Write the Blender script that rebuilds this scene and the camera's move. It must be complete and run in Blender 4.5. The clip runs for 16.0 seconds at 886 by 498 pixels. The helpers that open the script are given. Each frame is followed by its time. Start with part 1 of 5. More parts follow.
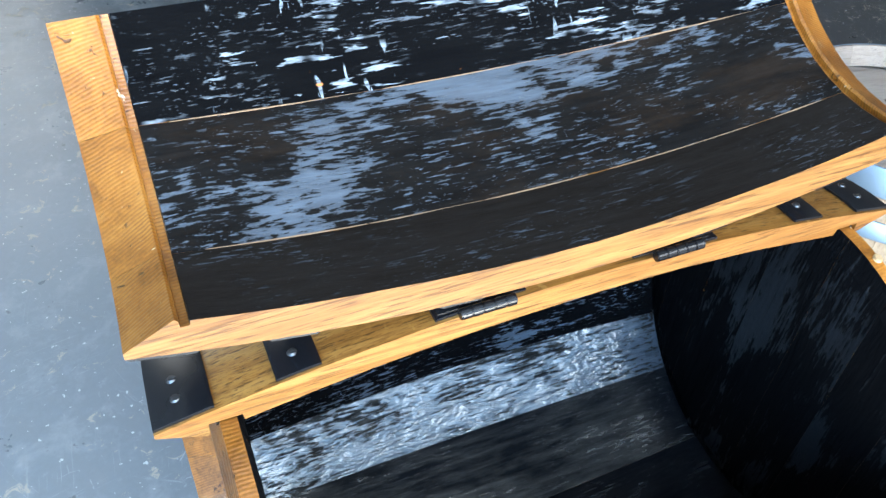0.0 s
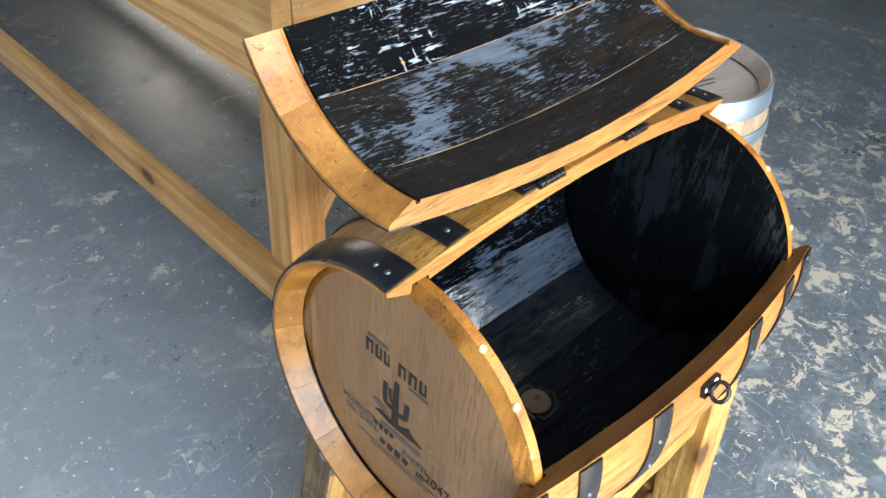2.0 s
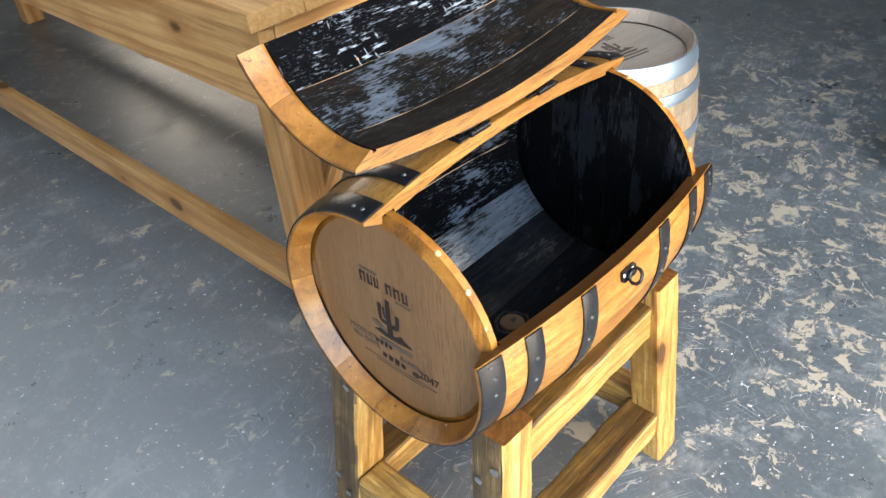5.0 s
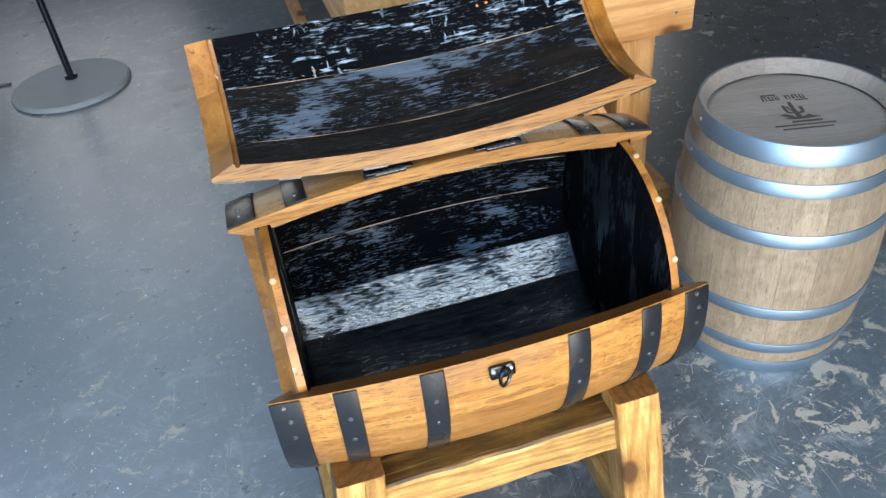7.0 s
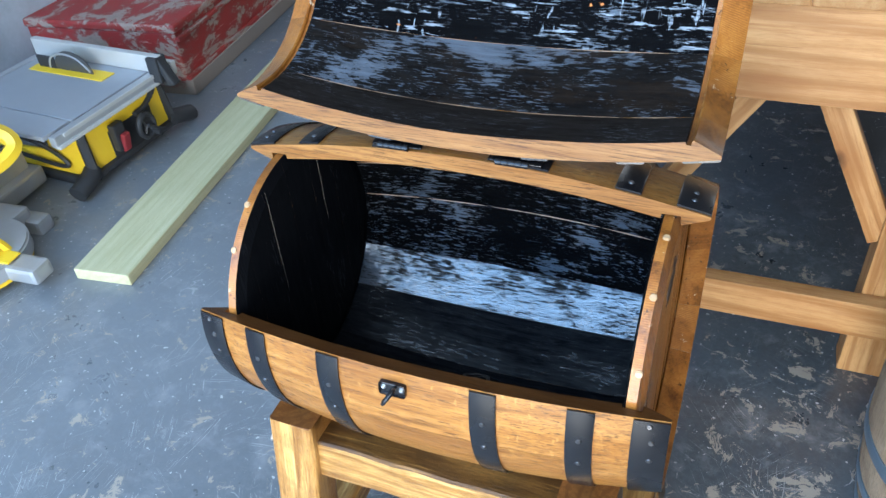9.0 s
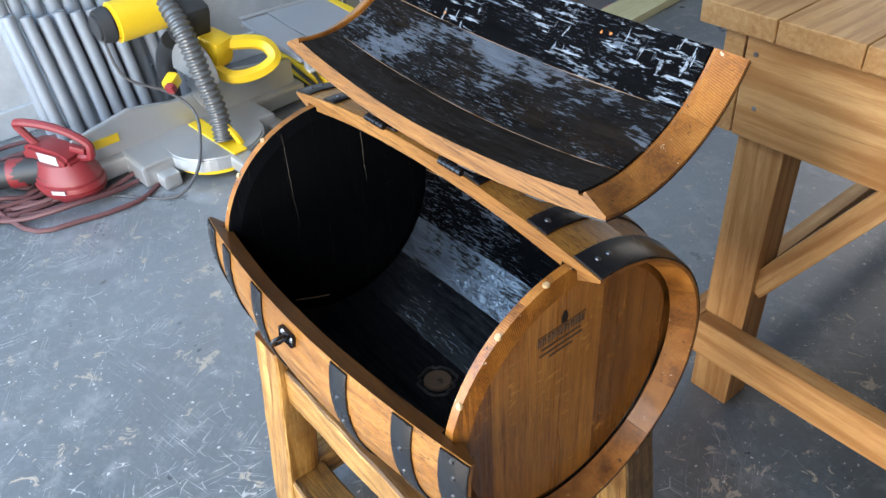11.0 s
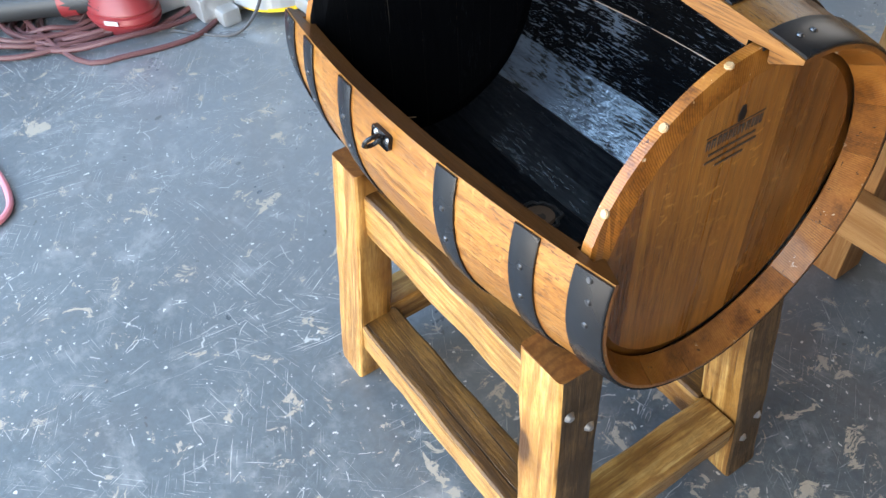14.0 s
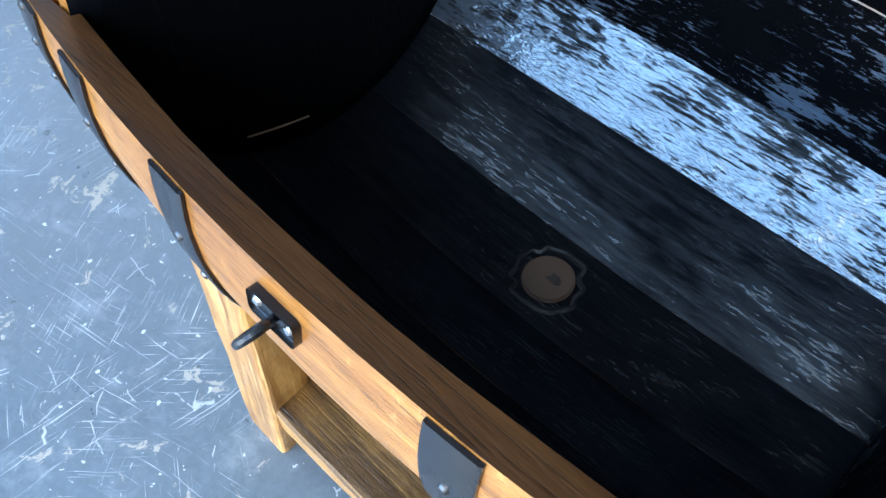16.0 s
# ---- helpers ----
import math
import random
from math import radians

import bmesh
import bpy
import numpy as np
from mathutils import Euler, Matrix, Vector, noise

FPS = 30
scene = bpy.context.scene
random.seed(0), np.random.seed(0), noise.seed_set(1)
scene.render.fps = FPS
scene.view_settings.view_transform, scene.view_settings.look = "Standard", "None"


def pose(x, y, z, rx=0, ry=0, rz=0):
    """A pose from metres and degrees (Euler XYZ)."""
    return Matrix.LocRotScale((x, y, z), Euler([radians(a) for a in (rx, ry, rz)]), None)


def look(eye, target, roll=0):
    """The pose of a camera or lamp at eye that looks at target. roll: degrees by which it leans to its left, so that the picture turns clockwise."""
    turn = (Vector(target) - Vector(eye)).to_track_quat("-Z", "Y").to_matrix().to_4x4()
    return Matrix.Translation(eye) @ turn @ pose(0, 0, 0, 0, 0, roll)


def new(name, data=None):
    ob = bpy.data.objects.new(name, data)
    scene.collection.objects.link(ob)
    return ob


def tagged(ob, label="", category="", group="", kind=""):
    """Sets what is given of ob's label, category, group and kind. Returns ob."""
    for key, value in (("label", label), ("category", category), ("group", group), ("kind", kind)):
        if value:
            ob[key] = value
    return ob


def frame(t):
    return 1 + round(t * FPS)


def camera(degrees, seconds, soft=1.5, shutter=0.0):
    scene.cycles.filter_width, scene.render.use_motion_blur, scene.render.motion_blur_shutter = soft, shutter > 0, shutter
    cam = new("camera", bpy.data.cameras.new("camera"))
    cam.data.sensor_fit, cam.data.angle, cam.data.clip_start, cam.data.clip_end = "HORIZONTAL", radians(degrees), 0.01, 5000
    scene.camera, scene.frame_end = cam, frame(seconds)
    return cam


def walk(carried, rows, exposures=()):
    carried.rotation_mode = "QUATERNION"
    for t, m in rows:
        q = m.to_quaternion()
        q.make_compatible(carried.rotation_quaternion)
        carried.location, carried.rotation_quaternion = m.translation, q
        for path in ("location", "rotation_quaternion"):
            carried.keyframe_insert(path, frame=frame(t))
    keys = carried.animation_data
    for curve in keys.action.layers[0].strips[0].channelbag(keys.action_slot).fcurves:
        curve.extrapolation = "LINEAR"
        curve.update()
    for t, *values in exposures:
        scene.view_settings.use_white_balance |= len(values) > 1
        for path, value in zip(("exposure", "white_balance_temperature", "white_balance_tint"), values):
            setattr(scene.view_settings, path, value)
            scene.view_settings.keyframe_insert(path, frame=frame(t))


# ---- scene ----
cam = camera(58.2, 16.0)
PATH = [
    (0, (-0.259, -0.33, 1.25), (0.356, 0.981, -0.13), 3.0),
    (0.5, (-0.361, -0.329, 1.257), (0.43, 0.902, -0.105), 4.7),
    (1, (-0.489, -0.307, 1.256), (0.484, 0.842, -0.061), 5.7),
    (1.5, (-0.587, -0.326, 1.276), (0.487, 0.76, -0.015), 5.5),
    (2, (-0.662, -0.411, 1.319), (0.484, 0.635, 0.058), 5.0),
    (2.5, (-0.736, -0.499, 1.321), (0.457, 0.524, 0.084), 3.9),
    (3, (-0.805, -0.513, 1.34), (0.428, 0.491, 0.128), 2.0),
    (3.5, (-0.882, -0.491, 1.369), (0.382, 0.49, 0.17), -0.2),
    (3.7, (-0.902, -0.494, 1.373), (0.364, 0.486, 0.175), -1.2),
    (5.8, (-0.615, -0.762, 1.408), (0.3, 0.529, 0.184), -5.4),
    (6, (-0.549, -0.776, 1.408), (0.29, 0.566, 0.185), -5.5),
    (6.5, (-0.391, -0.822, 1.416), (0.225, 0.631, 0.187), -5.9),
    (7, (-0.22, -0.896, 1.412), (0.13, 0.644, 0.184), -6.2),
    (7.5, (-0.103, -0.91, 1.396), (0.034, 0.661, 0.166), -4.7),
    (8, (0.062, -0.871, 1.382), (-0.126, 0.688, 0.144), -5.9),
    (8.5, (0.178, -0.812, 1.364), (-0.258, 0.694, 0.122), -5.5),
    (9, (0.321, -0.772, 1.364), (-0.339, 0.654, 0.126), -5.3),
    (9.2, (0.38, -0.76, 1.364), (-0.366, 0.627, 0.131), -5.1),
    (11.3, (0.737, -0.482, 1.345), (-0.564, 0.397, 0.106), -4.3),
    (11.5, (0.762, -0.474, 1.346), (-0.546, 0.361, 0.084), -4.7),
    (12, (0.779, -0.468, 1.319), (-0.556, 0.287, 0.035), -5.0),
    (12.5, (0.773, -0.466, 1.279), (-0.553, 0.251, -0.036), -4.9),
    (13, (0.748, -0.469, 1.245), (-0.55, 0.248, -0.097), -4.7),
    (13.5, (0.692, -0.503, 1.217), (-0.567, 0.23, -0.152), -4.2),
    (14, (0.595, -0.544, 1.171), (-0.608, 0.21, -0.237), -3.6),
    (14.5, (0.497, -0.505, 1.136), (-0.635, 0.253, -0.327), -3.6),
    (15, (0.406, -0.422, 1.104), (-0.634, 0.334, -0.428), -3.8),
    (15.5, (0.293, -0.356, 1.06), (-0.629, 0.386, -0.552), -4.0),
    (16, (0.176, -0.295, 0.997), (-0.612, 0.443, -0.687), -3.5),
]
EXPOSURES = [(0.0, 0.36, 6300, 4), (1.0, 0.36, 7000, 5), (1.6, 0.34, 7300, 7), (3.7, 0.20, 7800, 11), (6.0, -0.04, 7900, 11), (6.5, -0.20, 7200, 8), (7.0, -0.42, 6500, 6), (9.2, -0.45, 5900, 7), (11.3, -0.32, 7300, 12), (12.5, -0.20, 8300, 13), (14.0, -0.22, 6700, 9), (15.0, -0.24, 5900, 6), (16.0, -0.10, 5750, 6)]
walk(cam, [(t, look(eye, target, roll)) for t, eye, target, roll in PATH], EXPOSURES)

# ---- world, lights ----
world = bpy.data.worlds.new("world")
scene.world = world
world.use_nodes = True
wn = world.node_tree.nodes
wl = world.node_tree.links
sky = wn.new("ShaderNodeTexSky")
sky.sky_type = "NISHITA"
sky.sun_disc = False
sky.sun_elevation = radians(48)
sky.sun_rotation = radians(20)
wl.new(sky.outputs[0], wn["Background"].inputs[0])
wn["Background"].inputs[1].default_value = 0.06

sun = new("sun", bpy.data.lights.new("sun", "SUN"))
sun.data.energy, sun.data.angle, sun.data.color = 2.5, radians(0.6), (1.0, 0.95, 0.88)
sun.matrix_world = look((0, 0, 8), (1.0, -6.0, 2.2))


def opening_light(name, m, w, h, watts, colour):
    """Sky light that enters by an opening; it shines along its -Z."""
    ob = new(name, bpy.data.lights.new(name, "AREA"))
    ob.data.shape, ob.data.size, ob.data.size_y = "RECTANGLE", w, h
    ob.data.energy, ob.data.color = watts, colour
    ob.matrix_world = m
    return ob


# the open garage door: sunlit yard below, blue sky above it with white cloud towards one side
SKY_BLUE = (0.36, 0.62, 1.0)
opening_light("door_daylight_yard", look((0.30, -2.31, 0.66), (0.30, 0, 0.66)), 1.2, 1.22, 150, (1.0, 0.95, 0.88))
opening_light("door_daylight_shaded_yard", look((-1.33, -2.31, 0.79), (-1.33, 0, 0.79)), 1.95, 1.52, 125, (0.72, 0.86, 1.0))
opening_light("door_daylight_sky", look((-1.32, -2.31, 2.72), (-1.32, 0, 2.72)), 1.96, 2.3, 185, SKY_BLUE)
opening_light("door_daylight_low_sky", look((0.22, -2.31, 2.02), (0.22, 0, 2.02)), 1.1, 0.84, 28, SKY_BLUE)
opening_light("door_daylight_cloud", look((0.22, -2.31, 3.18), (0.22, 0, 3.18)), 1.1, 1.40, 68, (0.86, 0.94, 1.0))
opening_light("door_daylight_side_cloud", look((1.10, -2.31, 2.75), (1.10, 0, 2.75)), 0.62, 2.2, 16, (0.50, 0.72, 1.0))
# added sky-blue fill lamp in the unseen bay, brightens the west side
opening_light("door_daylight_far_sky", look((-2.98, -2.31, 2.60), (-2.98, 0, 2.60)), 1.25, 2.5, 105, SKY_BLUE)
# added fill lamp from the east, set in the opening of the shading walls
opening_light("side_window_daylight", look((1.46, -1.62, 2.02), (0, -1.62, 2.02)), 1.14, 0.86, 42, (0.95, 0.97, 1.0))
# two assumed back openings, placed for the bright reflections in the floor
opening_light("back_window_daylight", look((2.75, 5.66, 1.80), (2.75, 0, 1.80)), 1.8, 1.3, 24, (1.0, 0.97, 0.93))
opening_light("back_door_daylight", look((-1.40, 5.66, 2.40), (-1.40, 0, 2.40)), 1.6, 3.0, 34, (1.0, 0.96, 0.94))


# ---- materials ----
class Mat:
    """A node material with short names for its nodes."""

    def __init__(self, name):
        self.m = bpy.data.materials.new(name)
        self.m.use_nodes = True
        self.t = self.m.node_tree
        self.b = self.t.nodes["Principled BSDF"]
        self.co = self.t.nodes.new("ShaderNodeTexCoord")

    def link(self, a, b):
        self.t.links.new(a, b)

    def mapping(self, scale=(1, 1, 1), loc=(0, 0, 0), rot=(0, 0, 0), rnd=0.0):
        n = self.t.nodes.new("ShaderNodeMapping")
        n.inputs["Scale"].default_value = scale
        n.inputs["Rotation"].default_value = [radians(a) for a in rot]
        n.inputs["Location"].default_value = loc
        self.link(self.co.outputs["Object"], n.inputs["Vector"])
        if rnd:
            info = self.t.nodes.new("ShaderNodeObjectInfo")
            mul = self.t.nodes.new("ShaderNodeMath")
            mul.operation = "MULTIPLY"
            mul.inputs[1].default_value = rnd
            self.link(info.outputs["Random"], mul.inputs[0])
            add = self.t.nodes.new("ShaderNodeVectorMath")
            self.link(n.outputs[0], add.inputs[0])
            self.link(mul.outputs[0], add.inputs[1])
            return add.outputs[0]
        return n.outputs[0]

    def noise(self, vec, scale, detail=4, rough=0.55, distort=0.0):
        n = self.t.nodes.new("ShaderNodeTexNoise")
        n.inputs["Scale"].default_value = scale
        n.inputs["Detail"].default_value = detail
        n.inputs["Roughness"].default_value = rough
        n.inputs["Distortion"].default_value = distort
        self.link(vec, n.inputs["Vector"])
        return n.outputs["Fac"]

    def noise_vec(self, vec, scale, amount, detail=3):
        n = self.t.nodes.new("ShaderNodeTexNoise")
        n.inputs["Scale"].default_value = scale
        n.inputs["Detail"].default_value = detail
        self.link(vec, n.inputs["Vector"])
        a = self.t.nodes.new("ShaderNodeVectorMath")
        a.operation = "MULTIPLY_ADD"
        a.inputs[1].default_value = (amount, amount, amount)
        self.link(n.outputs["Color"], a.inputs[0])
        self.link(vec, a.inputs[2])
        return a.outputs[0]

    def voronoi(self, vec, scale, feature="DISTANCE_TO_EDGE", out="Distance"):
        n = self.t.nodes.new("ShaderNodeTexVoronoi")
        n.feature = feature
        n.inputs["Scale"].default_value = scale
        self.link(vec, n.inputs["Vector"])
        return n.outputs[out]

    def wave(self, vec, scale, distortion, detail=2, dscale=1.0, kind="RINGS", direction="X"):
        n = self.t.nodes.new("ShaderNodeTexWave")
        n.wave_type = kind
        if kind == "RINGS":
            n.rings_direction = direction
        else:
            n.bands_direction = direction
        n.inputs["Scale"].default_value = scale
        n.inputs["Distortion"].default_value = distortion
        n.inputs["Detail"].default_value = detail
        n.inputs["Detail Scale"].default_value = dscale
        self.link(vec, n.inputs["Vector"])
        return n.outputs["Fac"]

    def ramp(self, fac, *stops):
        n = self.t.nodes.new("ShaderNodeValToRGB")
        e = n.color_ramp.elements
        while len(e) < len(stops):
            e.new(0.5)
        for el, (pos, col) in zip(e, stops):
            el.position = pos
            el.color = (col, col, col, 1) if isinstance(col, (int, float)) else (*col, 1)
        self.link(fac, n.inputs[0])
        return n.outputs[0]

    def mix(self, fac, a, b, blend="MIX"):
        n = self.t.nodes.new("ShaderNodeMix")
        n.data_type, n.blend_type = "RGBA", blend
        for v, sock in ((fac, n.inputs[0]), (a, n.inputs[6]), (b, n.inputs[7])):
            if isinstance(v, (int, float)):
                sock.default_value = v if sock == n.inputs[0] else (v, v, v, 1)
            elif isinstance(v, tuple):
                sock.default_value = (*v, 1)
            else:
                self.link(v, sock)
        return n.outputs[2]

    def math(self, op, a, b=0.0, clamp=False):
        n = self.t.nodes.new("ShaderNodeMath")
        n.operation, n.use_clamp = op, clamp
        for v, sock in ((a, n.inputs[0]), (b, n.inputs[1])):
            if isinstance(v, (int, float)):
                sock.default_value = v
            else:
                self.link(v, sock)
        return n.outputs[0]

    def bump(self, height, strength=0.3, dist=0.002):
        n = self.t.nodes.new("ShaderNodeBump")
        n.inputs["Strength"].default_value = strength
        n.inputs["Distance"].default_value = dist
        self.link(height, n.inputs["Height"])
        self.link(n.outputs[0], self.b.inputs["Normal"])

    def set(self, colour=None, rough=None, metal=None, coat=None, coat_rough=0.1, spec=None):
        for v, key in ((colour, "Base Color"), (rough, "Roughness"), (metal, "Metallic"), (coat, "Coat Weight"), (spec, "Specular IOR Level")):
            if v is None:
                continue
            sock = self.b.inputs[key]
            if isinstance(v, tuple):
                sock.default_value = (*v, 1)
            elif isinstance(v, (int, float)):
                sock.default_value = v
            else:
                self.link(v, sock)
        if coat is not None:
            self.b.inputs["Coat Roughness"].default_value = coat_rough
        return self.m


def wood(name, dark, mid, light, ring=60, stretch=14, rough=0.42, coat=0.3, knots=0.0, stain=0.0, axis=0, bump=0.25, fleck=0.0, figure=0.3, pore=0.0, vary=0.22, lines=0.4, cathedral=0.0, checks=0.0, stain_col=(0.045, 0.030, 0.018), knot_size=1.0):
    """Sawn wood with its grain along the local axis: growth rings, fibres, pores, ray flecks, knots and stains."""
    m = Mat(name)
    sc = [1.0, 1.0, 1.0]
    sc[axis] = 1.0 / stretch
    vec = m.mapping(tuple(sc), rnd=7.0)
    warp = m.noise_vec(vec, 7, 0.03, 3)
    fibre = m.noise(warp, 420, 4, 0.75)
    broad = m.noise(warp, 24, 4, 0.6, 0.5)
    rings = m.noise(m.noise_vec(vec, 2.4, 0.30, 3), ring * 1.5, 3, 0.6)
    rings = m.ramp(rings, (0.34, 0.0), (0.66, 1.0))
    tone = m.math("ADD", m.math("MULTIPLY", broad, 0.55 - 0.5 * figure), m.math("MULTIPLY", rings, figure))
    tone = m.math("ADD", tone, m.math("MULTIPLY", fibre, 0.45 - 0.5 * figure))
    col = m.ramp(tone, (0.26, dark), (0.50, mid), (0.78, light))
    streak = m.noise(m.noise_vec(vec, 5.0, 0.06, 3), ring * 2.6, 5, 0.72)
    col = m.mix(m.math("MULTIPLY", m.ramp(streak, (0.50, 0.0), (0.66, 1.0)), lines), col, dark)
    col = m.mix(m.math("MULTIPLY", m.ramp(streak, (0.30, 1.0), (0.44, 0.0)), 0.5 * lines), col, light)
    thread = m.noise(m.noise_vec(vec, 9.0, 0.02, 2), 900, 2, 0.6)
    col = m.mix(m.math("MULTIPLY", m.ramp(thread, (0.52, 0.0), (0.66, 1.0)), 0.9 * lines), col, tuple(c * 0.7 for c in dark))
    if cathedral:
        # growth rings that sweep and pinch as on flat-sawn boards
        sweep = m.wave(m.noise_vec(m.noise_vec(vec, 1.6, 0.55, 2), 8.0, 0.03, 3), ring * 0.42, 4.0, 3, 0.8, "BANDS", "DIAGONAL")
        col = m.mix(m.math("MULTIPLY", m.ramp(sweep, (0.62, 0.0), (0.82, 0.7), (0.95, 1.0)), cathedral), col, dark)
    blotch = m.noise(m.mapping((3, 3, 3), rnd=11.0), 1.6, 4, 0.6)
    col = m.mix(m.ramp(blotch, (0.38, 0.0), (0.75, 0.45)), col, dark)
    if vary:
        info = m.t.nodes.new("ShaderNodeObjectInfo")
        shade = m.math("ADD", m.math("MULTIPLY", info.outputs["Random"], vary), 1.0 - 0.6 * vary)
        col = m.mix(1.0, col, m.ramp(shade, (0.0, 0.0), (1.0, 1.0)), "MULTIPLY")
    height = m.math("ADD", fibre, m.math("MULTIPLY", rings, 0.5))
    if pore:
        ps = [1.0, 1.0, 1.0]
        ps[axis] = 0.045
        pores = m.ramp(m.noise(m.mapping(tuple(ps), rnd=4.0), 520, 2, 0.6), (0.57, 0.0), (0.64, 1.0))
        col = m.mix(m.math("MULTIPLY", pores, pore), col, tuple(c * 0.45 for c in dark))
        height = m.math("SUBTRACT", height, m.math("MULTIPLY", pores, 0.8))
    if checks:
        # drying cracks and torn saw lines along the grain
        cs = [1.0, 1.0, 1.0]
        cs[axis] = 0.030
        crack = m.noise(m.noise_vec(m.mapping(tuple(cs), rnd=6.0), 12, 0.010, 2), 150, 3, 0.55, 0.2)
        open_crack = m.ramp(crack, (0.655, 0.0), (0.685, 1.0))
        col = m.mix(m.math("MULTIPLY", m.ramp(crack, (0.57, 0.0), (0.66, 1.0)), 0.6 * checks), col, dark)
        col = m.mix(m.math("MULTIPLY", open_crack, checks), col, tuple(c * 0.25 for c in dark))
        col = m.mix(m.math("MULTIPLY", m.ramp(crack, (0.32, 1.0), (0.40, 0.0)), 0.7 * checks), col, light)
        height = m.math("SUBTRACT", height, m.math("MULTIPLY", open_crack, 1.6 * checks))
    if fleck:
        fs = [60.0, 60.0, 60.0]
        fs[axis] = 130.0
        fl = m.noise(m.noise_vec(m.mapping(tuple(fs), rnd=3.0), 0.4, 0.8, 2), 1.0, 3, 0.6, 0.5)
        zone = m.ramp(m.noise(m.mapping((9, 9, 9), rnd=6.0), 1.0, 2), (0.45, 0.0), (0.60, 1.0))
        col = m.mix(m.math("MULTIPLY", m.math("MULTIPLY", m.ramp(fl, (0.60, 0.0), (0.66, 1.0)), zone), fleck), col, light)
    if knots:
        kv = m.mapping((0.55 if axis == 0 else 1.0, 1.0, 0.55 if axis == 2 else 1.0), rnd=5.0)
        cell = m.voronoi(m.noise_vec(kv, 30, 0.010, 2), 8.0, "F1")
        col = m.mix(m.math("MULTIPLY", m.ramp(cell, (0.11 * knot_size, 0.75), (0.27 * knot_size, 0.0)), knots), col, dark)
        col = m.mix(m.math("MULTIPLY", m.ramp(cell, (0.075 * knot_size, 1.0), (0.11 * knot_size, 0.0)), knots), col, tuple(c * 0.30 for c in dark))
    if stain:
        st = m.noise(m.mapping((11, 11, 11), rnd=2.0), 1.5, 7, 0.70, 0.6)
        st = m.math("MULTIPLY", m.ramp(st, (0.50 - 0.12 * stain, 0.0), (0.64 - 0.12 * stain, 1.0)), m.ramp(fibre, (0.30, 1.0), (0.70, 0.45)))
        col = m.mix(m.math("MULTIPLY", st, stain), col, stain_col)
    m.bump(height, bump, 0.0010)
    r = m.math("ADD", m.math("MULTIPLY", broad, 0.25), rough - 0.12)
    return m.set(col, r, coat=0.6 * coat, coat_rough=0.14, spec=0.28)


def end_grain(name, dark, mid, light):
    """Varnished stave ends: fine growth lines that cross the chime at a slant, broader tones and a few dark checks."""
    m = Mat(name)
    xyz = m.t.nodes.new("ShaderNodeSeparateXYZ")
    m.link(m.noise_vec(m.noise_vec(m.mapping(), 9, 0.010, 3), 60, 0.0022, 2), xyz.inputs[0])
    turn = m.math("ARCTAN2", xyz.outputs["Z"], xyz.outputs["Y"])
    radius = m.math("SQRT", m.math("ADD", m.math("POWER", xyz.outputs["Y"], 2.0), m.math("POWER", xyz.outputs["Z"], 2.0)))
    slant = m.math("ADD", turn, m.math("MULTIPLY", radius, 2.6))
    line = m.math("SINE", m.math("MULTIPLY", slant, 430.0))
    fine = m.noise(m.mapping((1, 1, 1), rnd=5.0), 300, 4, 0.7)
    broad = m.noise(m.mapping((1, 1, 1), rnd=3.0), 22, 4, 0.6, 0.4)
    col = m.ramp(m.math("ADD", m.math("MULTIPLY", broad, 0.7), m.math("MULTIPLY", fine, 0.3)), (0.32, dark), (0.50, mid), (0.72, light))
    strength = m.ramp(m.noise(m.mapping((1, 1, 1), rnd=8.0), 30, 3, 0.6), (0.38, 0.04), (0.66, 0.55))
    col = m.mix(m.math("MULTIPLY", m.ramp(m.math("ADD", line, m.math("MULTIPLY", fine, 0.8)), (0.50, 0.0), (1.0, 1.0)), strength), col, dark)
    check = m.ramp(m.noise(m.mapping((1, 1, 1), rnd=6.0), 90, 3, 0.6, 0.8), (0.66, 0.0), (0.70, 1.0))
    col = m.mix(m.math("MULTIPLY", check, 0.8), col, tuple(c * 0.3 for c in dark))
    chip = m.ramp(m.noise(m.mapping((1, 1, 1), rnd=9.0), 75, 4, 0.7, 0.6), (0.675, 0.0), (0.695, 1.0))
    col = m.mix(m.math("MULTIPLY", chip, 0.85), col, (0.62, 0.50, 0.36))
    info = m.t.nodes.new("ShaderNodeObjectInfo")
    shade = m.math("ADD", m.math("MULTIPLY", info.outputs["Random"], 0.25), 0.82)
    col = m.mix(1.0, col, m.ramp(shade, (0.0, 0.0), (1.0, 1.0)), "MULTIPLY")
    m.bump(m.math("SUBTRACT", m.math("MULTIPLY", fine, 0.5), m.math("ADD", m.math("MULTIPLY", line, 0.25), check)), 0.35, 0.0008)
    return m.set(col, m.math("ADD", m.math("MULTIPLY", broad, 0.25), 0.22), coat=0.25, coat_rough=0.12, spec=0.3)


